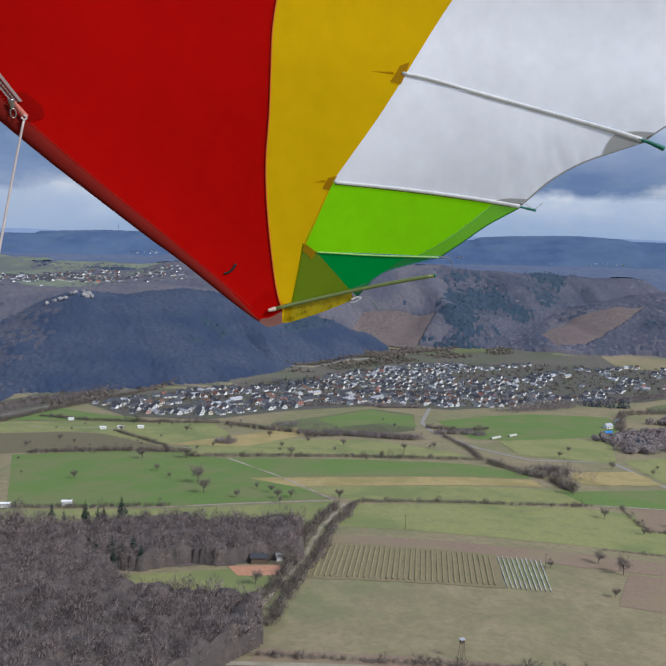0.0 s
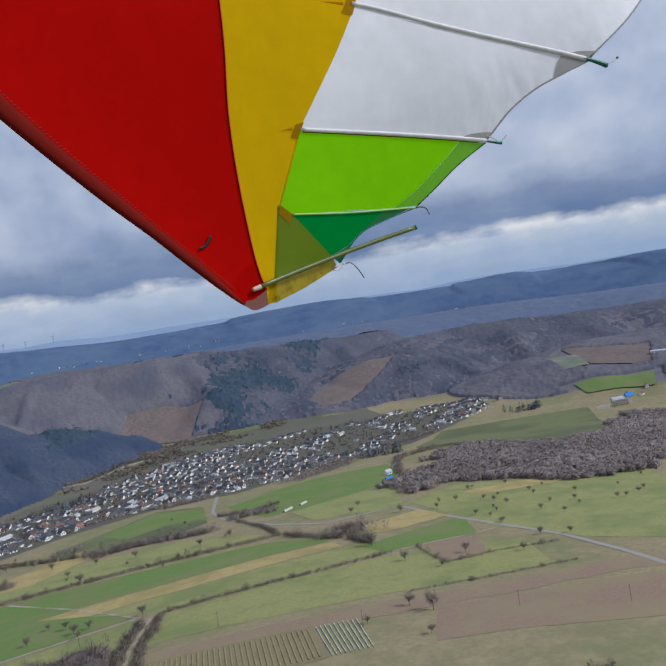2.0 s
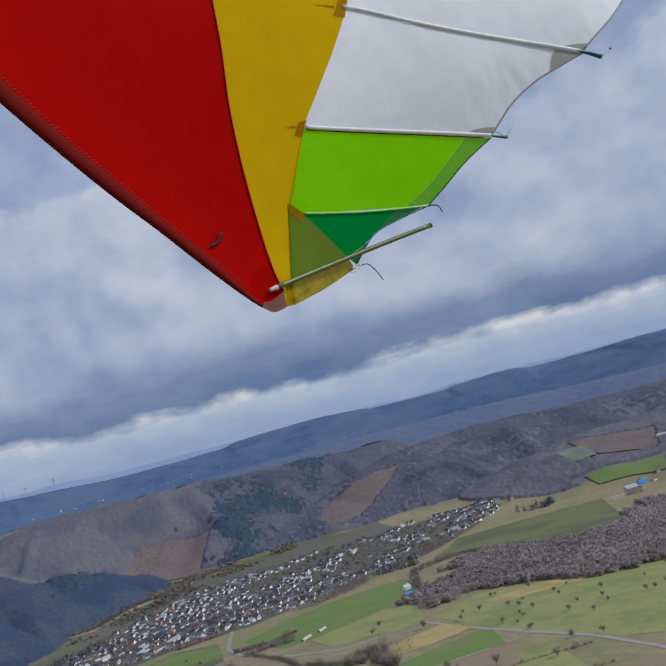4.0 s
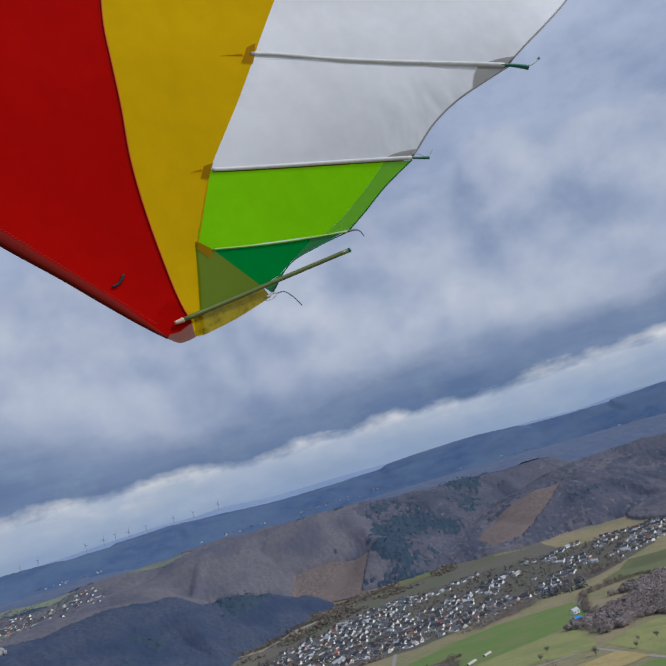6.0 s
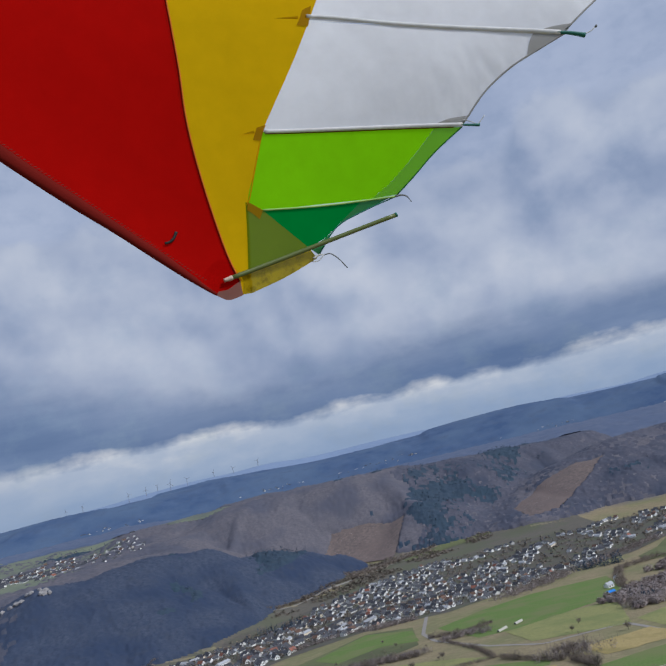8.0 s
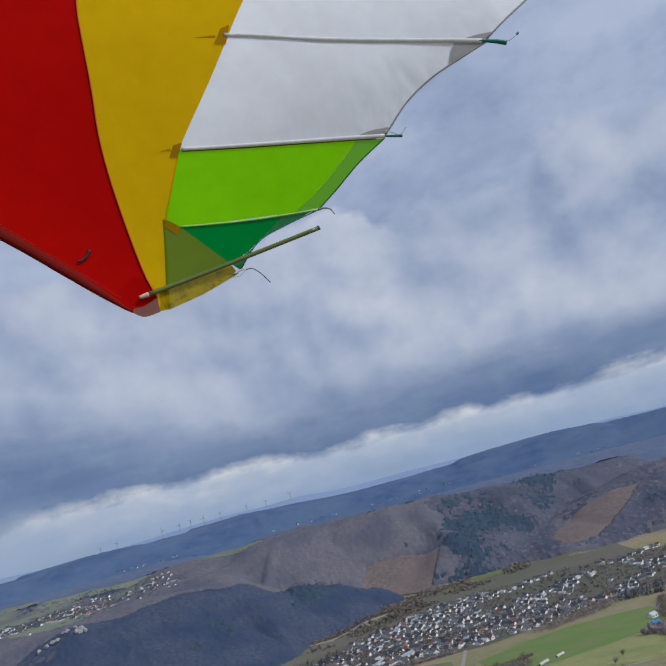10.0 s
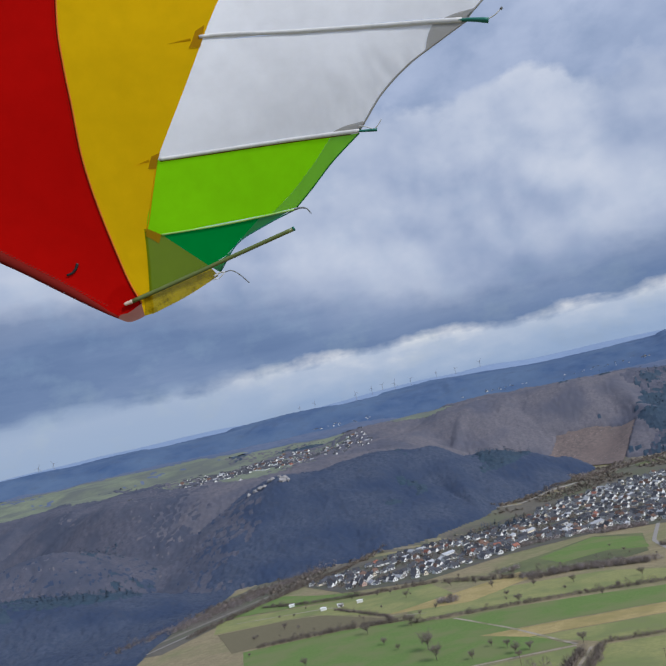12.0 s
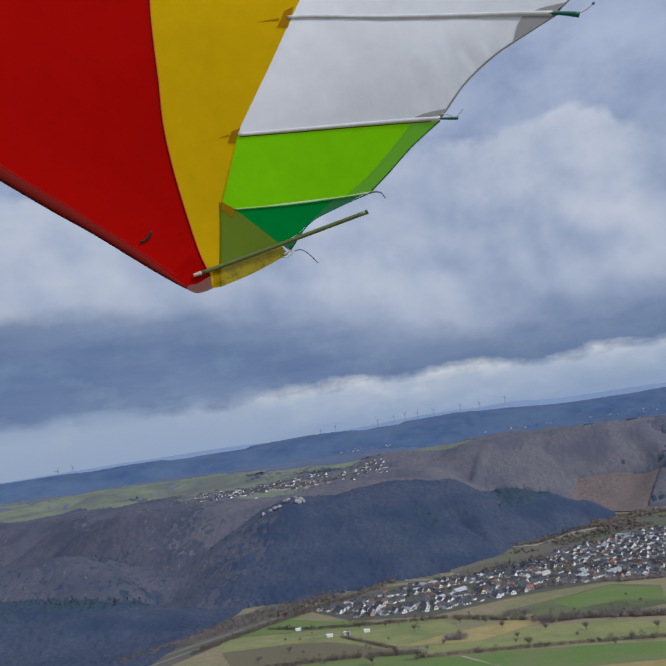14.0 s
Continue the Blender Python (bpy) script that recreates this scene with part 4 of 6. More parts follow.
for k, (poly, box, gap, tall) in enumerate(((WOOD_A, (-308, -42, 196, 437), 6.8, 14.0), (WOOD_B, (-203, -42, 350, 434), 6.2, 11.0))):
    wx, wy = scatter(*box, gap, 40 + k)
    keep = inside(wx + 12 * wander(wx / 20, wy / 20, 61), wy + 14 * wander(wx / 20, wy / 20, 62), poly)
    wood_patch("bare_wood", wx[keep], wy[keep], 50 + k, "leafless brown-grey wood on the near slope" if k == 0 else "strip of slender leafless trees beside pasture", tall, 7, 110)
    crowns("wood_scrub", wx[keep], wy[keep], 4.4, tall * 1.08, M_THICKET, "dense brown thicket of bare twigs", "scrub", 36 + k, False, 300, None, 0.8, True)
    canopy_sheets(190 * 1.005 ** np.arange(176), np.arange(-60, -4, 0.26), 10.0, tall * 0.72, lambda x, y: np.where(inside(x + 12 * wander(x / 20, y / 20, 61), y + 14 * wander(x / 20, y / 20, 62), poly), 1, 0),
                  [(1, M_TWIGCANOPY, "wood_canopy", "closed brown-grey canopy of bare twigs")], 0.0, 0.5)
    drape("wood_floor", [poly[0], poly[1], poly[2]] if k == 0 else [poly[0], poly[1]], [poly[-1], poly[-2], poly[-3]] if k == 0 else [poly[3], poly[2]], M_WOODFLOOR,
          "brown leaf litter under bare trees", "wood floor", 0.7)
WOOD_C = [(218, 728), (245, 840), (434, 1105), (490, 924), (602, 966), (728, 1162), (798, 1134), (728, 896), (546, 728), (392, 672), (280, 763)]
wx, wy = scatter(210, 805, 658, 1169, 8.0, 44)
keep = inside(wx + 50 * wander(wx / 45, wy / 45, 61), wy + 60 * wander(wx / 45, wy / 45, 62), WOOD_C)
wood_patch("bare_wood", wx[keep], wy[keep], 52, "leafless wood filling a side valley", 7.0, 5, 60)
crowns("wood_scrub", wx[keep], wy[keep], 5.2, 7.0, M_GREYTHICKET, "grey-brown crowns of a leafless wood", "scrub", 39, False, 300, None, 1.0)
crowns("wood_scrub", wx[keep], wy[keep], 4.6, 6, M_THICKET, "dense grey-brown scrub under the side valley wood", "scrub", 35, False, 50)

VALLEY_EDGE = [(-560, 900), (-480, 1310), (-270, 1540), (60, 1800), (330, 1960), (380, 1800), (105, 1640), (-222, 1390), (-370, 1210), (-440, 1000)]
wx, wy = scatter(-570, 390, 890, 1970, 9.0, 45)
keep = inside(wx, wy, VALLEY_EDGE) & (over_floor(wx, wy) < 5) & (wander(wx / 40, wy / 40, 63) > -0.12)
crowns("valley_scrub", wx[keep], wy[keep], 4.0, 5.0, M_HEDGE, "brown scrub along the foot of the wooded valley side", "scrub", 46, False, 22, None, 0.6)


def spruce_tree(rng, tall):
    """A trunk with drooping whorls, as two heaps."""
    wood, crown = Heap(), Heap()
    wood.add(*prism((0, 0, -0.5), (0, 0, tall * 0.95), tall * 0.02, tall * 0.004, 5))
    for k in range(13):
        z = tall * (0.12 + 0.068 * k)
        reach = tall * 0.22 * (1 - k / 13.5) * rng.uniform(0.85, 1.15)
        for j in range(9):
            a = j * 0.698 + k * 0.31 + rng.uniform(-0.2, 0.2)
            l = reach * rng.uniform(0.7, 1.15)
            c, s = math.cos(a), math.sin(a)
            w = l * 0.32
            crown.add([(0, 0, z + l * 0.25), (c * l - s * w, s * l + c * w, z - l * 0.22), (c * l * 1.15, s * l * 1.15, z - l * 0.3), (c * l + s * w, s * l - c * w, z - l * 0.2)],
                      [(0, 1, 2), (0, 2, 3)])
    return wood, crown


def tree_thing(name, heaps, bark, leaf, label, category):
    root = tagged(new(name), label, category)
    for sub, heap, mat in (("trunk", heaps[0], bark), ("crown", heaps[1], leaf)):
        mesh_object(sub, heap.verts(), heap.f, mat, root)
    return root


def stand(x, y, dz=-0.2, turn=0.0, size=1.0):
    return Matrix.LocRotScale((x, y, high(x, y) + dz), Euler((0, 0, turn)), (size, size, size))


def copy_sized(ob, x, y, turn, size, group=""):
    c = copy_thing(ob, stand(x, y, -0.2, turn, size))
    c.scale = (size, size, size)
    if group:
        tagged(c, group=group)
    return c


rng = np.random.default_rng(7)
ORCHARD = [tree_thing("bare_tree", bare_tree(rng, 1.0, 12, 750, 0.40, 0.008), M_BARK, M_TREETWIGS, "leafless spreading tree standing in pasture", "tree") for k in range(4)]
lone = [(-139, 547, 14.3), (-126, 515, 11.7), (-172, 641, 11.7), (133, 556, 11.7), (139, 494, 7.8), (179, 484, 7.8), (111, 398, 7.8), (119, 384, 10.4), (83, 384, 5.2), (106, 350, 5.2), (-73, 501, 7.8), (-64, 504, 6.5),
        (-101, 503, 6.5), (-32, 503, 7.8), (-50, 367, 9.1), (-59, 340, 7.8), (-53, 288, 7.8), (-43, 300, 6.5), (126, 609, 10.4), (120, 617, 9.1), (132, 616, 10.4), (-84, 658, 9.1), (-210, 637, 10.4), (-238, 560, 7.8), (238, 493, 9.1),
        (255, 482, 7.8), (287, 546, 6.5), (277, 566, 7.8), (297, 588, 6.5), (316, 581, 7.8), (249, 588, 6.5), (266, 630, 7.8), (336, 616, 7.8), (305, 633, 6.5), (350, 560, 7.8), (231, 588, 7.8), (218, 644, 7.8), (241, 658, 9.1),
        (-280, 784, 7.8), (-252, 826, 6.5), (-210, 784, 7.8), (-168, 805, 7.8), (-154, 728, 6.5), (-119, 756, 7.8), (-77, 728, 6.5), (-42, 714, 7.8), (-98, 697, 6.5), (14, 700, 7.8), (42, 714, 7.8),
        (-322, 728, 7.8), (-343, 700, 6.5), (-182, 588, 6.5), (-165, 563, 5.2), (168, 728, 6.5), (154, 700, 6.5), (189, 658, 7.8), (-92, 529, 5.2), (-80, 518, 6.5), (-70, 490, 5.2), (154, 462, 5.2), (210, 462, 6.5)]
for k, (x, y, size) in enumerate(lone):
    if k < 4:
        ORCHARD[k].matrix_basis = stand(x, y, -0.2, k, size)
        tagged(ORCHARD[k], group="lone bare trees")
    else:
        copy_sized(ORCHARD[k % 4], x, y, k * 1.3, size * (0.72 if x > 215 else 1.0), "lone bare trees")
for k in range(34):
    x, y = rng.uniform(225, 470), rng.uniform(540, 715)
    copy_sized(ORCHARD[k % 4], x, y, k * 2.1, rng.uniform(3.2, 6.0), "orchard trees on the pasture")
for k in range(44):
    t, r = radians(rng.uniform(-31, 4)), rng.uniform(640, 905)
    x, y = r * math.sin(t), r * math.cos(t)
    copy_sized(ORCHARD[k % 4], x, y, k * 1.7, rng.uniform(2.6, 5.4), "bushes and small trees on the valley meadows")
SPRUCE = tree_thing("spruce", spruce_tree(rng, 1.0), M_BARK, M_NEARCONIFER, "dark green spruce at the edge of bare woods", "tree")
firs = [(-137, 367, 15.6), (-130, 361, 14.3), (-126, 367, 16.9), (-133, 357, 13), (-120, 360, 14.3), (-143, 361, 15.6), (-118, 367, 11.7), (-178, 434, 16.9), (-168, 428, 14.3), (-158, 440, 18.2), (-188, 427, 13),
        (-200, 437, 14.3), (-210, 420, 11.7), (-171, 445, 10.4)]
for k, (x, y, size) in enumerate(firs):
    if k == 0:
        SPRUCE.matrix_basis = stand(x, y, -0.2, 0, size)
        tagged(SPRUCE, group="spruces at the wood edge")
    else:
        copy_sized(SPRUCE, x, y, k, size, "spruces at the wood edge")


def hedge(line, wide, tall, label, seed, gap=1.15):
    rng = np.random.default_rng(seed)
    n = int(np.hypot(*np.diff(np.array(line, float), axis=0).T).sum() / gap) + 2
    p = resample(line, n) + rng.normal(0, wide * 0.3, (n, 2))
    if wide > 8:
        p = np.concatenate([p, p + rng.normal(0, wide * 0.3, (n, 2))])
    p = p[(rng.uniform(size=len(p)) > 0.05) & (over_floor(p[:, 0], p[:, 1]) < 10)]
    if len(p) < 5:
        return None
    ob = crowns("hedge", p[:, 0], p[:, 1], min(wide * 0.5, 2.4), tall * 0.9, M_HEDGE if wide < 8 else M_GREYTHICKET, label, "hedge", seed, False, 60, None, 0.0, True)
    twig = Heap()
    for x, y in p:
        z = high(x, y)
        for k in range(9):
            a = np.array([x, y, z]) + rng.normal(0, 1, 3) * (wide * 0.45, wide * 0.45, 0.1) + (0, 0, tall * 0.5)
            d = rng.normal(0, 1, 3) * (0.5, 0.5, 0.6) + (0, 0, tall * 0.45)
            twig.add([a + (-0.06, 0, 0), a + (0.06, 0, 0), a + d], [(0, 1, 2)])
    mesh_object("twigs", twig.verts(), twig.f, M_TWIGS, ob)
    tall_ones = p[rng.uniform(size=len(p)) < 0.07]
    if len(tall_ones):
        crowns("bushes", tall_ones[:, 0], tall_ones[:, 1], min(1.6 + tall * 0.35, 3.2), tall * 1.5 + 1.0, M_HEDGE, "", "", seed + 300, False, 90, ob, 0.0, True)
    return ob


HEDGES = [([(-175, 647), (-73, 654), (-10, 659), (80, 666)], 3.0, 3.2), ([(-20, 496), (31, 505), (84, 512), (137, 522)], 2.4, 2.4), ([(-81, 763), (-49, 781), (-11, 773), (25, 763)], 6.0, 4.5),
          ([(-252, 475), (-196, 476), (-140, 479)], 3.0, 3.0), ([(-322, 664), (-238, 672), (-179, 666)], 4.0, 4.0), ([(-63, 288), (-50, 336), (-46, 375), (-43, 431), (-32, 483)], 5.0, 3.8),
          ([(-46, 297), (-42, 336), (-35, 375), (-31, 431), (-21, 487)], 4.5, 3.2), ([(-56, 269), (0, 267), (84, 270), (154, 273)], 2.0, 1.8), ([(84, 658), (109, 616), (126, 595), (134, 560)], 4.0, 4.0),
          ([(81, 666), (73, 728), (56, 798)], 3.0, 3.0), ([(-182, 840), (-126, 805), (-84, 784)], 6.0, 4.5), ([(42, 854), (84, 840), (109, 857)], 5.0, 3.5), ([(-462, 784), (-420, 1008), (-375, 1218)], 6.0, 5.0),
          ([(-375, 1218), (-210, 1442), (28, 1701), (280, 1862)], 6.0, 6.0), ([(158, 526), (157, 490), (160, 468)], 1.5, 1.6), ([(160, 469), (196, 473), (238, 468)], 1.5, 1.4), ([(224, 420), (168, 420), (120, 423)], 1.4, 1.0),
          ([(378, 1113), (315, 1064), (287, 980), (263, 896)], 7.0, 7.0), ([(-287, 784), (-210, 700), (-196, 672)], 3.0, 2.5), ([(-420, 896), (-350, 861), (-266, 848), (-189, 847)], 4.0, 3.5), ([(367, 1120), (420, 1128), (469, 987)], 4.0, 5.0)]
HEDGES += [([(-545, 760), (-505, 912), (-470, 1100), (-400, 1260)], 22.0, 7.0), ([(-400, 1260), (-300, 1385), (-190, 1500)], 14.0, 6.0), ([(-190, 1500), (-60, 1640), (90, 1760)], 10.0, 5.0),
           ([(-84, 779), (-32, 778), (26, 768)], 12.0, 6.0), ([(52, 812), (75, 822), (98, 812)], 11.0, 5.0), ([(112, 612), (128, 618), (144, 610)], 16.0, 9.0), ([(130, 585), (136, 566)], 6.0, 6.0),
           ([(150, 1035), (205, 1075), (262, 1150)], 26.0, 7.0), ([(222, 762), (240, 752), (262, 760)], 14.0, 8.0), ([(250, 777), (300, 790), (345, 750)], 10.0, 6.0), ([(-140, 1000), (-60, 1045), (20, 1040)], 8.0, 5.0),
           ([(-122, 826), (-102, 850)], 8.0, 5.0), ([(-165, 722), (-150, 716)], 9.0, 5.0), ([(-14, 1020), (40, 1030)], 9.0, 5.0), ([(300, 1180), (380, 1290), (470, 1340)], 14.0, 6.0)]
for k, (line, wide, tall) in enumerate(HEDGES):
    hedge(line, wide, tall, "leafless brown hedgerow between fields" if tall < 4 else "thick bare hedge with small trees", 60 + k)


# ---------------------------------------------------------------- houses
def box_bm(x0, x1, y0, y1, z0, z1):
    bm = bmesh.new()
    v = [bm.verts.new(p) for p in ((x0, y0, z0), (x1, y0, z0), (x1, y1, z0), (x0, y1, z0), (x0, y0, z1), (x1, y0, z1), (x1, y1, z1), (x0, y1, z1))]
    for f in ((0, 3, 2, 1), (4, 5, 6, 7), (0, 1, 5, 4), (1, 2, 6, 5), (2, 3, 7, 6), (3, 0, 4, 7)):
        bm.faces.new([v[k] for k in f])
    return bm


def gable_bm(l, w, z0, eaves, top):
    """Walls with two gables; the ridge runs along x."""
    bm = bmesh.new()
    a, b = l / 2, w / 2
    v = [bm.verts.new(p) for p in ((-a, -b, z0), (a, -b, z0), (a, b, z0), (-a, b, z0), (-a, -b, eaves), (a, -b, eaves), (a, b, eaves), (-a, b, eaves), (-a, 0, top), (a, 0, top))]
    for f in ((0, 1, 5, 4), (2, 3, 7, 6), (1, 2, 6, 9, 5), (3, 0, 4, 8, 7), (0, 3, 2, 1)):
        bm.faces.new([v[k] for k in f])
    return bm


def roof_bm(l, w, eaves, top, over=0.5, thick=0.25):
    bm = bmesh.new()
    a, b = l / 2 + over, w / 2 + over
    drop = over * (top - eaves) / (w / 2)
    rows = []
    for x in (-a, a):
        rows.append([bm.verts.new(p) for p in ((x, -b, eaves - drop), (x, 0, top), (x, b, eaves - drop), (x, b, eaves - drop + thick), (x, 0, top + thick * 1.3), (x, -b, eaves - drop + thick))])
    p, q = rows
    for k in range(6):
        bm.faces.new((p[k], q[k], q[(k + 1) % 6], p[(k + 1) % 6]))
    bm.faces.new(p)
    bm.faces.new(q[::-1])
    return bm


def house(name, l, w, eaves, top, wall, roof, label, windows=True, category="house"):
    root = tagged(new(name), label, category)
    part("wall", gable_bm(l, w, -4.0, eaves, top), wall, root)
    part("roof", roof_bm(l, w, eaves, top), roof, root)
    part("chimney", box_bm(l * 0.15, l * 0.15 + 0.8, 0.2, 1.0, top - 0.8, top + 0.9), M_ROOFS[1], root)
    if windows:
        for x in (-l * 0.26, l * 0.22):
            part("window", box_bm(x - 0.8, x + 0.8, -w / 2 - 0.05, -w / 2 + 0.1, eaves * 0.35, eaves * 0.35 + 1.6), M_GLASS, root)
        for y in (-w * 0.18, w * 0.18):
            part("window", box_bm(l / 2 - 0.1, l / 2 + 0.05, y - 0.6, y + 0.6, eaves * 0.6, eaves * 0.6 + 1.5), M_GLASS, root)
    return root


KINDS = []
SCALE = 0.72
rng = np.random.default_rng(3)
PLAN = [(11, 9, 4.6, 8.4, 0, 0), (13, 9.5, 5.2, 9.0, 0, 0), (10, 8.5, 5.6, 9.2, 0, 1), (12, 10, 4.4, 8.6, 0, 0), (9, 8, 5.0, 8.4, 1, 0), (14, 10, 5.4, 9.4, 0, 1), (11, 9, 6.0, 9.6, 2, 0), (12, 9, 4.8, 8.6, 0, 2),
        (16, 11, 4.2, 7.0, 0, 3), (10, 9, 5.0, 9.0, 3, 0), (10, 8, 3.6, 6.2, 0, 0), (22, 12, 5.0, 8.0, 0, 0)]
TONES = ("white", "cream", "grey", "terracotta")
COVERS = ("dark slate", "brown tile", "red tile", "pale grey")
for l, w, eaves, top, a, b in PLAN:
    l, w, eaves, top = l * SCALE, w * SCALE, eaves * SCALE, top * SCALE
    KINDS.append([house("house", l, w, eaves, top, M_WALLS[a], M_ROOFS[b], f"{TONES[a]} rendered village house with {COVERS[b]} gable roof"), False])
ODDS = np.array([5, 4, 1.4, 5, 1, 1.2, 1.2, 0.35, 1.6, 0.2, 3, 0.8])
ODDS = ODDS / ODDS.sum()
VILLAGE = [(-400, 1020), (-338, 1165), (-225, 1330), (-55, 1490), (105, 1590), (322, 1595), (480, 1600), (650, 1560), (690, 1490), (560, 1400), (406, 1309), (283, 1205), (210, 1095), (84, 1050), (-34, 1055), (-130, 988), (-214, 905), (-311, 915)]


def put_house(x, y, turn, kind, group):
    base, used = KINDS[kind]
    m = pose(x, y, high(x, y) - 0.1, 0, 0, turn)
    if used:
        ob = copy_thing(base, m)
    else:
        base.matrix_basis, ob = m, base
        KINDS[kind][1] = True
    return tagged(ob, group=group)


def far_houses(name, places, label, size=1.0):
    """Houses too small to pick apart: walls and roofs in one mesh."""
    heap, slots = Heap(), []
    for x, y, turn, kind in places:
        l, w, eaves, top, a, b = PLAN[kind]
        l, w, eaves, top = (c * SCALE * size for c in (l, w, eaves, top))
        m = pose(x, y, high(x, y) - 0.1, 0, 0, turn)
        for bm, slot in ((gable_bm(l, w, -4.0, eaves, top), a), (roof_bm(l, w, eaves, top), 4 + b)):
            bm.verts.index_update()
            heap.add([tuple(m @ v.co) for v in bm.verts], [tuple(v.index for v in f.verts) for f in bm.faces])
            slots += [slot] * len(bm.faces)
            bm.free()
    ob = mesh_object(name, heap.verts(), heap.f, M_WALLS + M_ROOFS)
    ob.data.polygons.foreach_set("material_index", slots)
    return tagged(ob, label, "houses", kind="stuff")


spots = []
for k in range(26000):
    x, y = rng.uniform(-420, 700), rng.uniform(868, 1660)
    if not inside(np.array(x), np.array(y), VILLAGE):
        continue
    u, v = 0.656 * x + 0.755 * y, 0.656 * y - 0.755 * x
    if wander(np.array(u / 120), np.array(v / 34), 41) + 0.6 * wander(np.array(x / 34), np.array(y / 34), 42) < -0.15:
        continue
    if all((x - a) ** 2 + (y - b) ** 2 > 11.4 ** 2 for a, b in spots):
        spots.append((x, y))
    if len(spots) >= 1000:
        break
HALLS = [(-150, 1120), (-115, 1165), (-70, 1190), (-215, 1060), (60, 1290), (-20, 1120), (200, 1330), (330, 1480)]
spots = [p for p in spots if all(math.hypot(p[0] - x, p[1] - y) > 26 for x, y in HALLS)]
spots.sort(key=lambda p: math.hypot(*p))
rest = []
for k, (x, y) in enumerate(spots):
    turn, kind = 49 + 90 * rng.integers(4) + rng.normal(0, 14), int(rng.choice(len(PLAN), p=ODDS))
    if k < 290:
        put_house(x, y, turn, kind, "houses of the valley village")
    else:
        rest.append((x, y, turn, kind))
for kind, (base, used) in enumerate(KINDS):
    if not used:
        x, y, turn, other = rest.pop(0)
        put_house(x, y, turn, kind, "houses of the valley village")
for k, (x, y) in enumerate(HALLS):
    hall = house("workshop_hall", 19 + 3 * (k % 3), 9, 4.0, 5.8, M_WALLS[k % 3], M_ROOFS[3 if k % 2 else 0], "long low workshop hall among village houses", False, "hall")
    hall.matrix_basis = pose(x, y, high(x, y) - 0.1, 0, 0, 49)
    tagged(hall, group="workshop halls of the village")
far_houses("village_houses", rest, "white rendered houses at the far side of the village")
upland, rest = [], []
for k in range(4000):
    t, r = radians(rng.choice([rng.normal(-24, 2.2), rng.uniform(-29, -15)])), rng.normal(2130, 85)
    x, y = r * math.sin(t), r * math.cos(t)
    if all((x - a) ** 2 + (y - b) ** 2 > 13 ** 2 for a, b in upland):
        upland.append((x, y))
        rest.append((x, y, rng.uniform(0, 360), int(rng.choice(len(PLAN), p=ODDS))))
    if len(upland) >= 310:
        break
far_houses("upland_houses", rest, "pale houses of the upland village among pasture", 1.3)
rest = []
for az, r, n, wide in ((-16.5, 3620, 20, 1.3), (-5.0, 3640, 16, 1.2), (1.8, 3640, 16, 1.6), (4.0, 3660, 10, 0.8), (14.0, 3600, 12, 1.5), (24.0, 3560, 14, 1.5), (-27.0, 3560, 12, 1.2)):
    for k in range(n):
        a, d = radians(az + rng.normal(0, wide)), r + rng.normal(0, 14)
        rest.append((d * math.sin(a), d * math.cos(a), rng.uniform(0, 360), int(rng.choice([0, 1, 3, 8, 11]))))
far_houses("ridge_hamlets", rest, "tiny white hamlets on the distant ridge", 1.0)

gx_, gy_ = [], []
for k in range(4200):
    x, y = rng.uniform(-434, 700), rng.uniform(868, 1666)
    if inside(np.array(x), np.array(y), VILLAGE) and all((x - a) ** 2 + (y - b) ** 2 > 49 for a, b in spots):
        gx_.append(x)
        gy_.append(y)
gx_, gy_ = np.array(gx_), np.array(gy_)
crowns("garden_trees", gx_, gy_, 2.8, 5, M_HEDGE, "bare garden trees and bushes between houses", "trees", 71, False, 24)
crowns("garden_conifers", gx_[1::9], gy_[1::9], 2.0, 9, M_CONIFER, "dark garden conifers between houses", "trees", 72, True, 24)


def clump(name, x, y, r, n, tall, seed, label):
    g = np.random.default_rng(seed)
    a, d = g.uniform(0, 6.28, n), r * np.sqrt(g.uniform(0, 1, n))
    return crowns(name, x + d * np.cos(a) * 1.6, y + d * np.sin(a), 3.4, tall, M_CONIFER, label, "trees", seed, True, 60)


clump("conifer_grove", -168, 1308, 24, 45, 14, 73, "dark conifer grove among village houses")
clump("conifer_grove", 315, 1169, 24, 40, 15, 74, "dark conifer grove at the village end")
clump("conifer_grove", 658, 1365, 26, 40, 11, 75, "dark conifers beside the far slope")
clump("conifer_grove", 249, 784, 11, 10, 10, 76, "dark conifers at the wood edge")


# ---------------------------------------------------------------- farm buildings and field things
def at_ground(ob, x, y, turn=0.0, dz=0.0):
    ob.matrix_basis = pose(x, y, high(x, y) + dz, 0, 0, turn)
    return ob


barn = house("barn", 8.0, 4.5, 2.8, 4.0, M_TIMBER, M_ROOFS[0], "low dark timber barn beside an orange clay yard", False, "barn")
at_ground(barn, -63, 370, 5, 0.6)
shed = house("shed", 3.2, 2.6, 2.4, 3.0, M_WALLS[0], M_ROOFS[3], "small white shed beside a barn", False, "shed")
at_ground(shed, -53, 374, 0, 0.6)
farm = house("farmhouse", 9, 7, 3.5, 6.0, M_WALLS[0], M_ROOFS[3], "small white farmhouse at the wood edge", True, "house")
at_ground(farm, 255, 917, 30)
at_ground(copy_thing(farm, Matrix()), 280, 966, 70)
hut = house("hut", 8, 5, 2.4, 3.6, M_TIMBER, M_TARP, "low field hut under a blue tarpaulin roof", False, "hut")
at_ground(hut, 241, 865, 20)
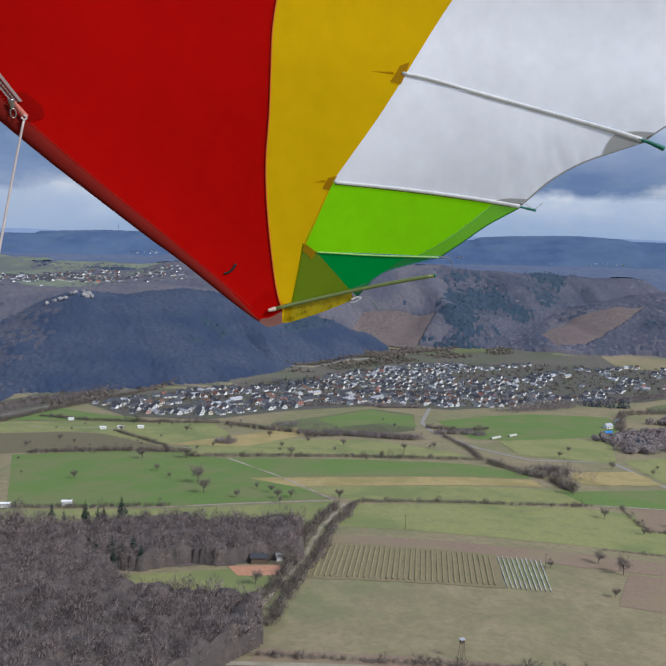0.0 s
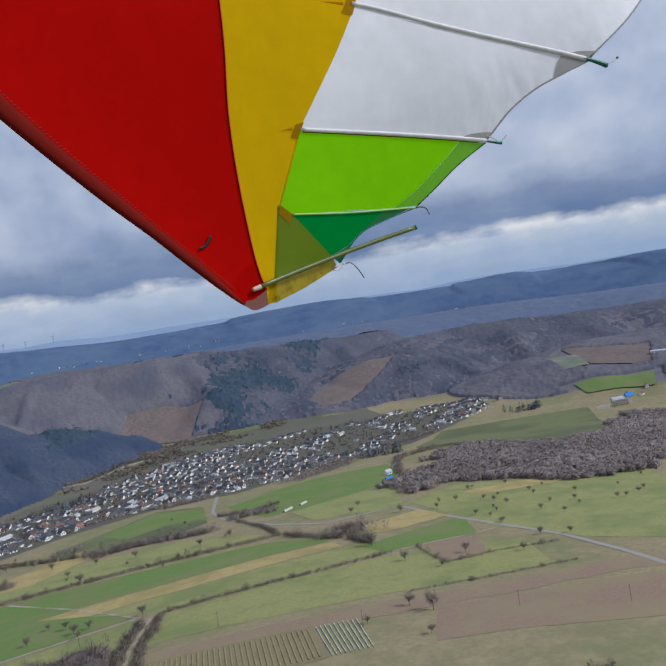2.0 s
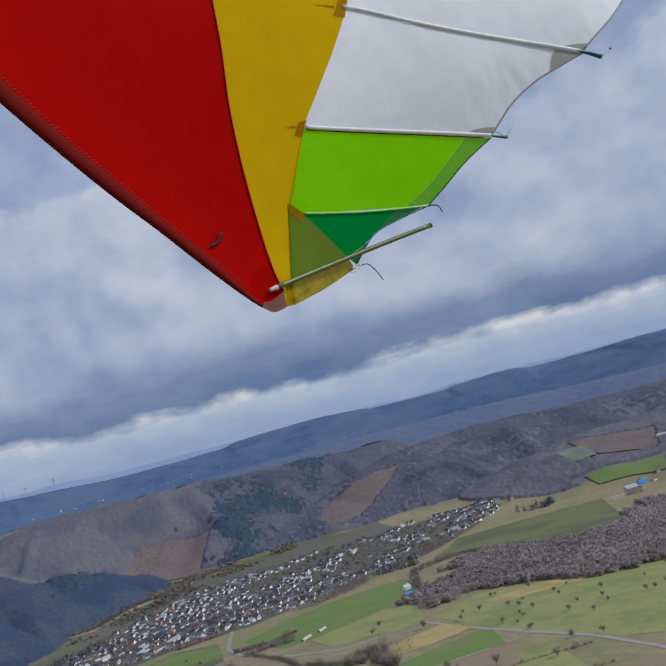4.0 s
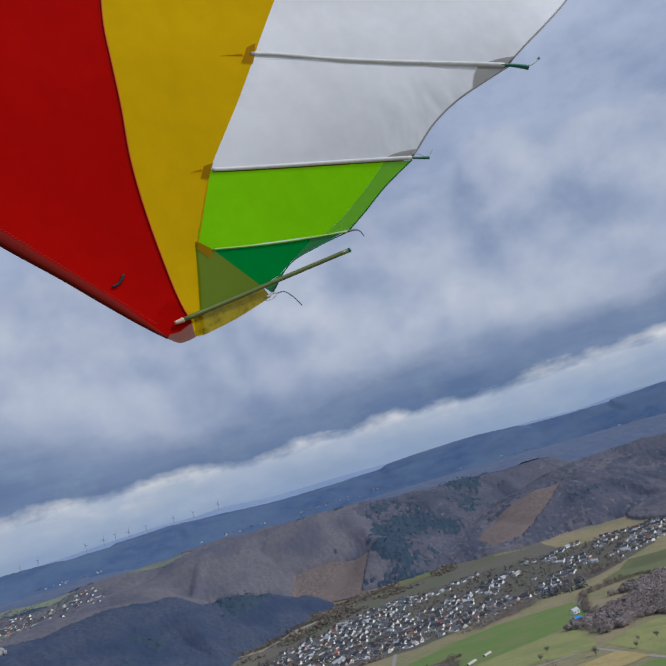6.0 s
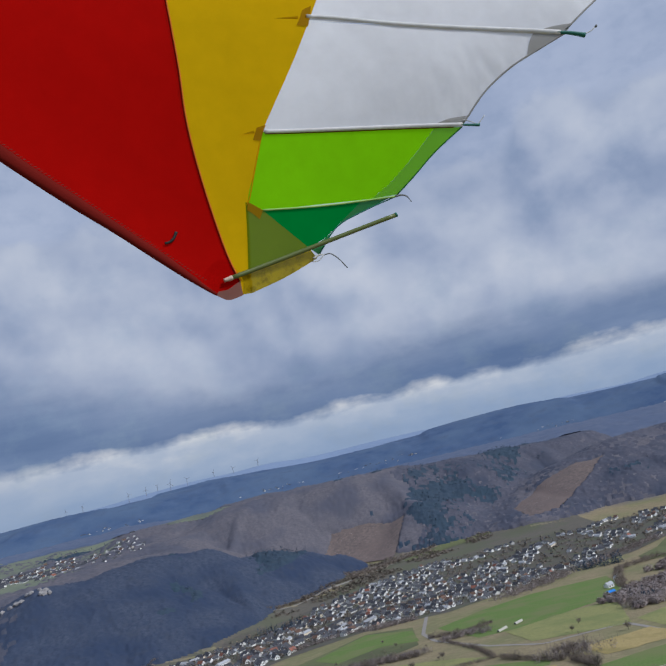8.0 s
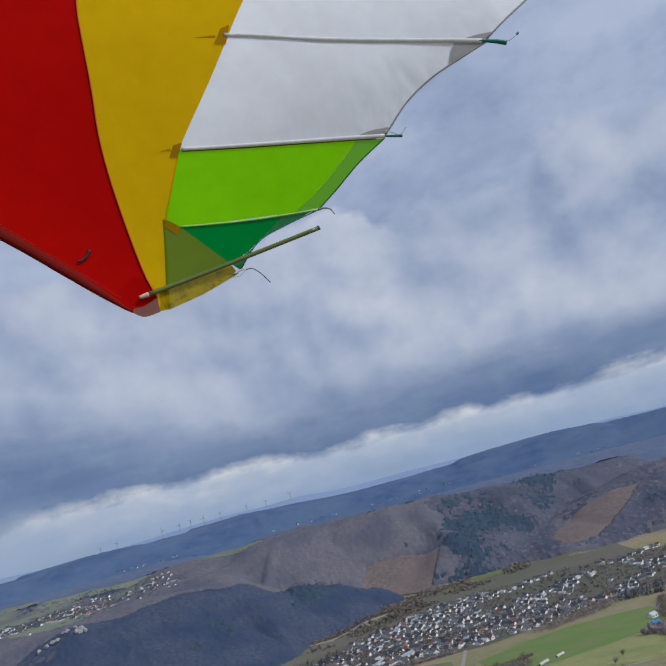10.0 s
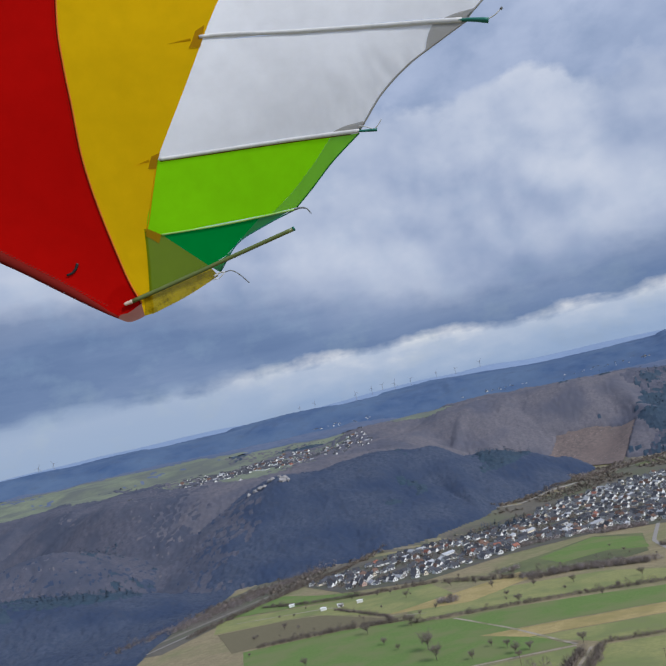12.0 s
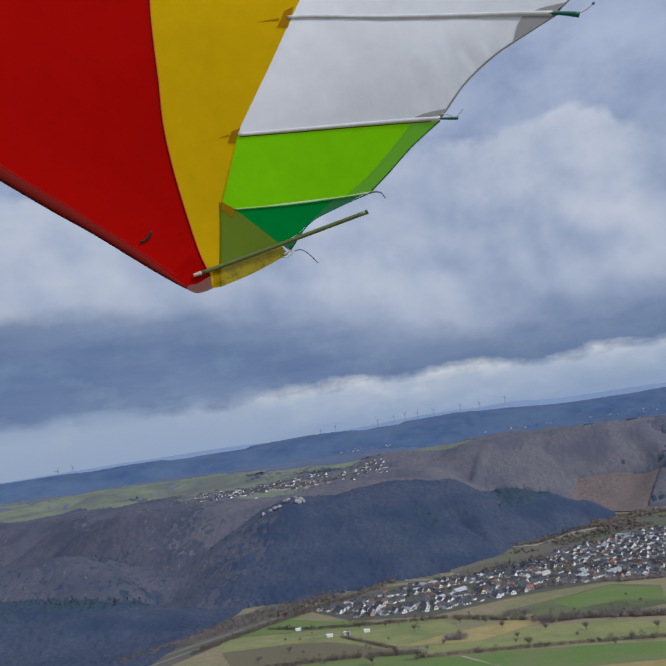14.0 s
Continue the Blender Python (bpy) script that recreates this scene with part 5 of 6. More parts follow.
van = house("caravan", 6, 2.5, 2.6, 2.9, M_WALLS[0], M_WALLS[0], "white caravan parked in a field", False, "caravan")
at_ground(van, 228, 833, 15)
for x, y, a in ((-210, 482, 10), (-249, 476, 5), (-287, 801, 0), (-305, 797, 10), (-266, 804, 8), (-367, 861, 20)):
    at_ground(copy_thing(van, Matrix()), x, y, a, 0.4)


def tunnel(x, y, turn, length):
    root = tagged(new("poly_tunnel"), "low white plastic crop tunnel in a pasture", "crop tunnel")
    bm = bmesh.new()
    rows = []
    for s in (-length / 2, length / 2):
        rows.append([bm.verts.new((s, 1.6 * math.cos(k * math.pi / 8), 1.9 * math.sin(k * math.pi / 8))) for k in range(9)])
    for k in range(8):
        bm.faces.new((rows[0][k], rows[0][k + 1], rows[1][k + 1], rows[1][k]))
    for r in rows:
        bm.faces.new(r)
    part("cover", bm, M_TUNNEL, root)
    part("door", box_bm(-length / 2 - 0.05, -length / 2 + 0.02, -0.6, 0.6, 0, 1.6), M_GLASS, root)
    return at_ground(root, x, y, turn, 0.7)


tunnel(109, 792, 40, 13)
tunnel(129, 812, 40, 11)


def high_seat(x, y):
    root = tagged(new("hunting_stand"), "weathered timber hunting stand on tall legs", "hunting stand")
    for sx in (-1, 1):
        for sy in (-1, 1):
            h = Heap()
            h.add(*prism((sx * 1.1, sy * 1.1, -0.3), (sx * 0.6, sy * 0.6, 6.4), 0.10, 0.09, 5))
            mesh_object("leg", h.verts(), h.f, M_TIMBER, root)
    for k in range(12):
        h = Heap()
        z = 0.4 + k * 0.5
        h.add(*prism((-0.5, -1.1 + 0.04 * k, z), (0.5, -1.1 + 0.04 * k, z), 0.05, 0.05, 4))
        mesh_object("rung", h.verts(), h.f, M_TIMBER, root)
    part("cabin", box_bm(-0.75, 0.75, -0.75, 0.75, 6.4, 7.9), M_TIMBER, root)
    part("opening", box_bm(-0.5, 0.5, -0.78, -0.7, 7.1, 7.5), M_GLASS, root)
    part("roof", box_bm(-0.95, 0.95, -0.95, 0.95, 7.9, 8.05), M_ROOFS[3], root)
    return at_ground(root, x, y, 20)


high_seat(29, 274)


def pole(x, y, tall=8.5):
    root = tagged(new("utility_pole"), "slender timber utility pole standing in a field", "utility pole", "field utility poles")
    h = Heap()
    h.add(*prism((0, 0, -0.5), (0, 0, tall), 0.14, 0.1, 6))
    mesh_object("mast", h.verts(), h.f, M_TIMBER, root)
    part("crossarm", box_bm(-0.9, 0.9, -0.06, 0.06, tall - 0.5, tall - 0.35), M_TIMBER, root)
    return at_ground(root, x, y, 30)


for x, y in ((11, 437), (80, 381), (157, 361), (-67, 470), (204, 336)):
    pole(x, y)


def crop_rows(name, corners, count, wide, tall, mat, label, row_name, lift, piece):
    """Rows of plants between two headlands; each row is a part."""
    (ax, ay), (bx, by), (cx_, cy_), (dx, dy) = corners
    root = tagged(new(name), label, "crop rows")
    g = np.random.default_rng(count)
    for k in range(count):
        t = (k + 0.5) / count
        p, q = (ax + (bx - ax) * t, ay + (by - ay) * t), (dx + (cx_ - dx) * t, dy + (cy_ - dy) * t)
        n = int(math.hypot(q[0] - p[0], q[1] - p[1]) / piece) + 1
        side = np.array([-(q[1] - p[1]), q[0] - p[0], 0]) / math.hypot(q[0] - p[0], q[1] - p[1])
        v = []
        for j in range(n):
            u = j / (n - 1)
            x, y = p[0] + (q[0] - p[0]) * u, p[1] + (q[1] - p[1]) * u
            o, w, up_ = np.array([x, y, high(x, y) + lift]), wide * g.uniform(0.6, 1.2), tall * g.uniform(0.45, 1.15)
            v += [o - side * w, o - side * w * 0.5 + (0, 0, up_), o + side * w * 0.5 + (0, 0, up_), o + side * w]
        h = Heap()
        h.add(v, [(4 * j + k2, 4 * j + 4 + k2, 4 * j + 5 + k2, 4 * j + 1 + k2) for j in range(n - 1) for k2 in range(3)])
        mesh_object(row_name, h.verts(), h.f, mat, root)
    return root


crop_rows("vineyard", [(-36, 403), (55, 396), (53, 353), (-38, 353)], 34, 0.55, 0.55, M_VINE, "brown winter vines in rows on olive grass", "trellis", 0.1, 1.5)
crop_rows("young_orchard", [(57, 396), (81, 395), (78, 350), (56, 351)], 10, 0.16, 0.6, M_GUARD, "young plants in white guards set in rows", "plant_strip", 0.1, 1.0)

# the castle on the far right-hand slope
castle = tagged(new("castle"), "pale stone castle ruin under scaffolding and blue sheeting", "castle")
part("hall", gable_bm(26, 12, -4, 9, 14), M_STONE, castle)
part("roof", roof_bm(27, 12, 9, 14.2), M_ROOFS[3], castle)
part("tower", box_bm(14, 21, -5, 4, -4, 13), M_STONE, castle)
part("sheeting", roof_bm(14, 11, 13, 18), M_TARP, castle, "bright blue roof sheeting").location = (19, 0, 0)
for k in range(4):
    part("curtain_wall", box_bm(-46 + 9 * k, -38 + 9 * k, -9 + k, -7 + k, -5, 3.5 + (k % 2)), M_STONE, castle)
for k in range(7):
    part("scaffold_post", box_bm(-14 + 5 * k, -13.7 + 5 * k, -7.6, -7.3, -3, 13), M_STEEL, castle)
for k in range(4):
    part("scaffold_deck", box_bm(-14, 16.3, -7.6, -6.4, 1.5 + 3 * k, 1.7 + 3 * k), M_STONE, castle)
at_ground(castle, 784, 1232, -10, 1.0)
for x, y, a in ((854, 1267, 20), (879, 1285, 60), (834, 1281, 100)):
    put_house(x, y, a, 7, "buildings beside the castle")
hall = house("farm_hall", 30, 10, 4, 6, M_WALLS[0], M_ROOFS[3], "long white farm hall on the far rise", False, "farm hall")
at_ground(hall, 1010, 1420, -35, 2)


def turbine(x, y, tall, turn, spin):
    root = tagged(new("wind_turbine"), "slender white wind turbine on the horizon, shade painted grey", "wind turbine", "wind turbines on the skyline")
    h = Heap()
    h.add(*prism((0, 0, -10), (0, 0, tall), 1.6, 0.9, 8))
    mesh_object("tower", h.verts(), h.f, M_STEELWHITE, root)
    part("nacelle", box_bm(-1.5, 1.5, -3.5, 3.0, tall - 1, tall + 2), M_STEELWHITE, root)
    for k in range(3):
        a = radians(spin + 120 * k)
        h = Heap()
        h.add(*prism((0, -3.8, tall + 0.5), (math.sin(a) * tall * 0.55, -3.8, tall + 0.5 + math.cos(a) * tall * 0.55), 1.4, 0.4, 4))
        mesh_object("blade", h.verts(), h.f, M_STEELWHITE, root)
    return at_ground(root, x, y, turn)


for az, r, tall, spin in ((-12.5, 4450, 62, 20), (-11.3, 4600, 46, 70), (-14.2, 4600, 44, 10), (-15.4, 4500, 50, 95), (-13.4, 4750, 40, 50), (-18.5, 4700, 40, 30), (-19.6, 4750, 34, 0), (-8.0, 4700, 40, 80),
                           (-6.2, 4750, 44, 40), (-38.0, 4450, 60, 25), (-37.0, 4550, 50, 85), (-9.4, 4800, 36, 15)):
    turbine(r * math.sin(radians(az)), r * math.cos(radians(az)), tall * 0.8, -az + 15, spin)

rocks = tagged(new("rock_outcrop"), "pale grey rock faces below the upland village", "rocks")
for k in range(12):
    bm = bmesh.new()
    bmesh.ops.create_icosphere(bm, subdivisions=2, radius=1)
    for v in bm.verts:
        v.co = Vector((v.co.x * 6, v.co.y * 3, v.co.z * rng.uniform(3, 5))) * rng.uniform(0.8, 1.2)
    t = k / 11
    x, y = -640 + 80 * t + rng.normal(0, 8), 1425 + 10 * t + rng.normal(0, 10)
    ob = part("rock", bm, M_ROCK, rocks)
    ob.matrix_basis = pose(x, y, high(x, y) + 6, 0, 0, rng.uniform(0, 180))


# ---------------------------------------------------------------- the hang glider's wing
WING_O, WING_U = Vector((-0.1755, 4.0215, 1.1847)), Vector((0.9106, 0.4134, 0.0000))
WING_V, WING_N = Vector((0.1243, -0.2737, 0.9538)), Vector((-0.3943, 0.8684, 0.3006))


# how the stretched cloth departs from its flat pattern: along the span, along the chord, and in depth
SAIL_SHAPE = np.array([
    [0.0168, 0.0726, -0.0434, -0.0059, -0.0161, -0.0105, 0.0033, -0.0018, -0.0033, 0.0089],
    [0.0243, 0.0394, 0.0516, 0.0158, 0.0188, -0.0527, -0.0180, -0.0151, 0.0106, -0.0020],
    [0.1567, -0.1172, 0.0990, -0.1256, -0.0430, 0.0176, 0.0006, -0.0022, 0.1011, 0.0717],
])


def sail(u, v, lift=0.0):
    """A point of the cambered sail; lift is towards the pilot."""
    cu = u if abs(u) < 1.7 else math.copysign(2.3 - 0.6 * math.exp((1.7 - abs(u)) / 0.6), u)
    cv = max(-0.8, v) if v < 1.1 else 1.5 - 0.4 * math.exp((1.1 - v) / 0.4)
    du, dv, w = SAIL_SHAPE @ (1, cu, cv, cu * cu, cu * cv, cv * cv, cu ** 3, cu * cu * cv, cu * cv * cv, cv ** 3)
    return WING_O + WING_U * (u + float(du)) + WING_V * (v + float(dv)) + WING_N * (float(w) - lift)


glider = tagged(new("hang_glider"), "red, yellow, white and green hang glider wing in flight", "hang glider")


def smooth_line(points, n):
    """A smooth curve through the points, evenly cut."""
    p = np.array(points, float)
    if len(p) > 2:
        t = np.concatenate([[0], np.cumsum(np.hypot(*np.diff(p, axis=0).T) ** 0.5)])
        m = np.gradient(p, t, axis=0)
        out = []
        for k in range(len(p) - 1):
            h = t[k + 1] - t[k]
            for s in np.linspace(0, 1, 12, endpoint=False):
                out.append((2 * s ** 3 - 3 * s ** 2 + 1) * p[k] + (s ** 3 - 2 * s ** 2 + s) * h * m[k] + (-2 * s ** 3 + 3 * s ** 2) * p[k + 1] + (s ** 3 - s ** 2) * h * m[k + 1])
        p = np.array(out + [p[-1]])
    return resample(p, n)


def panel(name, left, right, mat, label, lift=0.0, n=48, m=40, ripple=0.0, belly=0.0, pucker=0.0):
    a, b = smooth_line(left, n), smooth_line(right, n)
    v = []
    for j in range(m):
        t = j / (m - 1)
        for k in range(n):
            u, w = a[k] * (1 - t) + b[k] * t
            s = k / (n - 1)
            off = lift - belly * 16 * t * (1 - t) * s * (1 - s)
            if ripple:
                off += ripple * float(wander(np.array(u * 9 + w * 5), np.array(w * 3 - u * 2), 51)) * min(1, 4 * t * (1 - t) * 2)
            if pucker:
                off += pucker * t ** 3 * float(wander(np.array(u * 26 + w * 4), np.array(w * 7 - u * 3), 55) + 0.5 * wander(np.array(u * 60), np.array(w * 14), 56))
            v.append(sail(u, w, off))
    i = np.arange(n * m).reshape(m, n)
    f = np.stack([i[:-1, :-1], i[1:, :-1], i[1:, 1:], i[:-1, 1:]], -1).reshape(-1, 4)
    return mesh_object(name, v, f, mat, glider, True, label)


def rod(name, points, radius, mat, label, lift=0.012, n=24, sides=10, ends=None, parent=None, flatten=1.0):
    """A round bar along a line on the sail; ends: its thickness from start to end."""
    p = smooth_line(points, n) if len(points) > 2 else resample(points, n)
    lifts = np.linspace(*lift, n) if isinstance(lift, tuple) else [lift] * n
    q = [sail(*x, l) for x, l in zip(p, lifts)]
    v, f = [], []
    for k in range(n):
        d = (q[min(k + 1, n - 1)] - q[max(k - 1, 0)]).normalized()
        a = d.cross(WING_N).normalized()
        b = a.cross(d).normalized() * flatten
        r = radius if ends is None else ends[0] + (ends[1] - ends[0]) * k / (n - 1)
        for j in range(sides):
            w = j * 2 * math.pi / sides
            v.append(q[k] + (a * math.cos(w) + b * math.sin(w)) * r)
    for k in range(n - 1):
        for j in range(sides):
            f.append((k * sides + j, k * sides + (j + 1) % sides, (k + 1) * sides + (j + 1) % sides, (k + 1) * sides + j))
    f += [tuple(range(sides))[::-1], tuple(range((n - 1) * sides, n * sides))]
    return mesh_object(name, v, f, mat, parent or glider, True, label)


LE_OUT = [(-2.70, 1.30), (-2.35, 0.92), (-2.05, 0.60), (-1.85, 0.40), (-1.70, 0.262), (-1.55, 0.135), (-1.40, 0.012), (-1.236, -0.118), (-1.059, -0.250), (-0.871, -0.402), (-0.715, -0.524), (-0.591, -0.609)]
LE_IN = [(-2.65, 1.42), (-2.32, 1.03), (-2.03, 0.71), (-1.84, 0.500), (-1.69, 0.352), (-1.54, 0.212), (-1.39, 0.078), (-1.221, -0.062), (-1.046, -0.210), (-0.863, -0.362), (-0.710, -0.494), (-0.586, -0.596)]
RED_YEL = [(-0.405, 1.909), (-0.495, 1.465), (-0.540, 1.165), (-0.553, 0.929), (-0.563, 0.651), (-0.579, 0.367), (-0.570, 0.128), (-0.537, -0.169), (-0.494, -0.425), (-0.456, -0.547)]
YEL_TOP = [(1.108, 2.074), (0.720, 1.567), (0.445, 1.169), (0.309, 0.970), (0.256, 0.884)]
YEL_MID = [(0.256, 0.884), (0.240, 0.860), (0.092, 0.631), (-0.020, 0.466), (-0.151, 0.271), (-0.166, 0.247)]
YEL_LOW = [(-0.166, 0.247), (-0.252, 0.031), (-0.319, -0.133)]
TE_TOP = [(3.111, 1.877), (2.497, 1.306), (2.069, 0.995), (1.842, 0.825), (1.692, 0.697)]
TE_MID = [(1.688, 0.678), (1.517, 0.582), (1.328, 0.475), (1.153, 0.339), (1.022, 0.193), (0.990, 0.160)]
TE_LOW = [(0.987, 0.145), (0.807, 0.016), (0.665, -0.107), (0.550, -0.199)]
HEM_LOW = [(0.829, 0.155), (0.691, 0.018), (0.534, -0.116), (0.399, -0.203)]

panel("sail_panel", LE_IN, RED_YEL, M_RED, "glossy red sail panel", 0.0, 70, 40, 0.004, 0.02)
panel("sail_panel", RED_YEL + [(-0.457, -0.619)], YEL_TOP[:-1] + YEL_MID[:-1] + YEL_LOW + [(-0.351, -0.327), (-0.379, -0.498), (-0.392, -0.604)], M_YELLOW, "golden yellow sail panel", 0.0, 90, 30, 0.006)
panel("sail_panel", YEL_TOP, TE_TOP, M_WHITE, "white sail panel above a batten", 0.0, 60, 90, 0.003, -0.01, 0.006)
panel("sail_panel", YEL_MID, TE_MID, M_WHITE, "white sail panel between battens", 0.0, 60, 90, 0.003, -0.012, 0.007)
panel("sail_panel", YEL_LOW + [(-0.248, -0.187)], HEM_LOW, M_LIME, "lime green sail panel", 0.0, 40, 50, 0.003, -0.006)
panel("trailing_hem", HEM_LOW, TE_LOW, M_LIMEHEM, "translucent green trailing hem", 0.001, 30, 8)
panel("tip_panel", [(-0.248, -0.187), (-0.128, -0.312), (-0.021, -0.423)], [(0.334, -0.207), (0.202, -0.300), (0.091, -0.380)], M_GREEN, "dark green triangular tip panel", 0.002, 24, 24)
panel("trailing_hem", [(0.334, -0.207), (0.202, -0.300), (0.091, -0.380), (-0.021, -0.423)], [(0.518, -0.206), (0.335, -0.265), (0.167, -0.329), (0.030, -0.468)], M_GREENHEM, "grey-green trailing hem", 0.002, 24, 6)
panel("tip_panel", [(-0.336, -0.133), (-0.362, -0.317), (-0.395, -0.503)], [(-0.248, -0.187), (-0.128, -0.312), (-0.021, -0.423)], M_OLIVE, "olive doubled tip panel", 0.003, 24, 20)
panel("tip_panel", [(-0.442, -0.508), (-0.435, -0.558), (-0.450, -0.617)], [(-0.410, -0.503), (-0.393, -0.558), (-0.399, -0.616)], M_TIPYELLOW, "soiled yellow tip panel", 0.004, 12, 6)
panel("tip_panel", [(-0.410, -0.503), (-0.208, -0.461), (-0.021, -0.423)], [(-0.399, -0.616), (-0.189, -0.560), (0.015, -0.486)], M_TIPYELLOW, "soiled yellow tip panel", 0.004, 30, 12)
panel("tip_panel", [(-0.600, -0.585), (-0.545, -0.618), (-0.470, -0.618)], [(-0.66, -0.50), (-0.53, -0.42), (-0.445, -0.50)], M_RED, "red doubled cloth at the wing tip", -0.006, 14, 10)
panel("tip_cap", [(-0.597, -0.605), (-0.544, -0.634), (-0.491, -0.630), (-0.450, -0.619)], [(-0.583, -0.585), (-0.535, -0.582), (-0.487, -0.562), (-0.452, -0.544)], M_PINK, "pale worn tip cap", 0.005, 16, 6)

# the leading edge: a tube in a sleeve of doubled cloth
sides, n = 10, 70
a, b = smooth_line(LE_OUT + [(-0.528, -0.634)], n), smooth_line(LE_IN + [(-0.528, -0.613)], n)
v = []
for k in range(n):
    span = b[k] - a[k]
    inner = b[k] + span / np.hypot(*span) * 0.022 * min(1.0, (n - 1 - k) / 8)
    c, half = (a[k] + inner) / 2, (inner - a[k]) / 2
    r = min(0.03, float(np.hypot(*half)))
    for j in range(sides):
        w = j * 2 * math.pi / sides
        v.append(sail(*(c + half * math.cos(w)), math.sin(w) * r * 0.75 - 0.006))
f = [(k * sides + j, k * sides + (j + 1) % sides, (k + 1) * sides + (j + 1) % sides, (k + 1) * sides + j) for k in range(n - 1) for j in range(sides)]
mesh_object("leading_edge", v, f, M_DARKRED, glider, True, "dark red padded leading edge sleeve")

rod("seam", RED_YEL, 0.003, M_SEAM, "dark stitched seam", 0.004, 70, 6)
rod("seam_tape", [(u + 0.007, w) for u, w in RED_YEL], 0.004, M_SEAMTAPE, "bright orange seam edge", 0.002, 70, 6, None, None, 0.4)
rod("trailing_cord", TE_TOP, 0.006, M_WHITEHEM, "white trailing edge cord", 0.002, 40, 6)
rod("trailing_cord", TE_MID, 0.006, M_WHITEHEM, "white trailing edge cord", 0.002, 40, 6)
rod("trailing_cord", TE_LOW, 0.004, M_GREENHEM, "dark green trailing edge cord", 0.002, 30, 6)
rod("trailing_cord", [(0.540, -0.208), (0.335, -0.265), (0.167, -0.329), (0.030, -0.468)], 0.004, M_TIE, "dark trailing edge cord", 0.003, 30, 6)

rod("seam", YEL_LOW + [(-0.336, -0.150)], 0.004, M_YELLOW, "stitched yellow seam edge", 0.001, 40, 6)
rod("seam", [(-0.150, 0.236), (0.434, 0.191), (0.940, 0.150)], 0.005, M_SEAM, "dark stitched seam under the batten", 0.001, 50, 6)
batten = rod("batten", [(0.250, 0.921), (0.40, 0.897), (0.726, 0.825), (1.116, 0.755), (1.657, 0.681)], 0.015, M_BATTEN, "white batten sleeve", 0.008, 40, 10, (0.011, 0.016), None, 0.6)
rod("tie", [(1.638, 0.683), (1.706, 0.674), (1.780, 0.656)], 0.012, M_TIE, "green elastic tie", 0.010, 10, 8, (0.008, 0.017), batten)
rod("cord", [(1.765, 0.660), (1.814, 0.680), (1.864, 0.718)], 0.0035, M_STRING, "thin white cord", 0.012, 10, 6, None, batten)
rod("knot", [(1.856, 0.711), (1.867, 0.721)], 0.008, M_GREYSTRING, "dark knot", 0.012, 3, 6, None, batten)
batten = rod("batten", [(-0.156, 0.247), (0.434, 0.203), (0.988, 0.158)], 0.013, M_BATTEN, "white batten sleeve", 0.008, 40, 10, (0.011, 0.013), None, 0.6)
rod("tie", [(0.977, 0.158), (1.028, 0.151), (1.083, 0.145)], 0.008, M_TIE, "green elastic tie", 0.010, 8, 8, (0.006, 0.010), batten)
rod("cord", [(1.068, 0.148), (1.092, 0.169), (1.119, 0.200)], 0.003, M_STRING, "thin white cord", 0.012, 8, 6, None, batten)
rod("cord", [(0.990, 0.186), (1.032, 0.172), (1.073, 0.146)], 0.003, M_STRING, "thin white cord", 0.012, 8, 6, None, batten)
batten = rod("batten", [(-0.248, -0.187), (0.140, -0.206), (0.540, -0.208)], 0.006, M_BATTENGREEN, "pale green batten sleeve", 0.007, 30, 8)
rod("cord", [(0.533, -0.207), (0.573, -0.205), (0.601, -0.216), (0.622, -0.250)], 0.005, M_GREYSTRING, "grey cord end", 0.010, 12, 6, (0.007, 0.003), batten)

wand = rod("tip_wand", [(-0.504, -0.524), (0.500, -0.312)], 0.0135, M_WAND, "olive fibre tip wand", (0.02, 0.05), 20, 12)
rod("wand_end", [(-0.546, -0.532), (-0.499, -0.523)], 0.013, M_WANDEND, "pale wand end cap", 0.022, 8, 12, (0.010, 0.015), wand)
rod("wand_plug", [(0.494, -0.313), (0.505, -0.310)], 0.0145, M_TIE, "dark wand plug", 0.05, 3, 12, None, wand)
rod("cord", [(-0.011, -0.484), (0.030, -0.468), (0.057, -0.472)], 0.005, M_STRING, "knotted tip cord", 0.012, 8, 6, (0.008, 0.004), wand)
rod("cord", [(0.057, -0.472), (0.092, -0.470), (0.134, -0.501), (0.181, -0.562)], 0.0035, M_GREYSTRING, "frayed grey tip cord", 0.012, 16, 6, None, wand)
rod("cord", [(0.051, -0.475), (0.015, -0.499), (-0.021, -0.499)], 0.003, M_STRING, "knotted tip cord", 0.014, 8, 6, None, wand)

panel("reinforcement", [(0.299, 0.989), (0.271, 0.914), (0.241, 0.854)], [(0.238, 0.965), (0.206, 0.910), (0.176, 0.869)], M_PATCH, "amber reinforcement patch", 0.005, 8, 6)
panel("reinforcement", [(-0.139, 0.285), (-0.163, 0.243), (-0.184, 0.198)], [(-0.193, 0.273), (-0.213, 0.236), (-0.228, 0.204)], M_PATCH, "amber reinforcement patch", 0.005, 8, 6)
panel("reinforcement", [(-0.323, -0.133), (-0.287, -0.158), (-0.248, -0.187)], [(-0.337, -0.177), (-0.307, -0.201), (-0.275, -0.234)], M_PATCH, "amber reinforcement patch", 0.006, 8, 6)
panel("reinforcement", [(1.539, 0.699), (1.637, 0.727), (1.743, 0.742)], [(1.539, 0.694), (1.618, 0.691), (1.692, 0.683)], M_WHITEHEM, "grey reinforcement corner", 0.004, 10, 6)
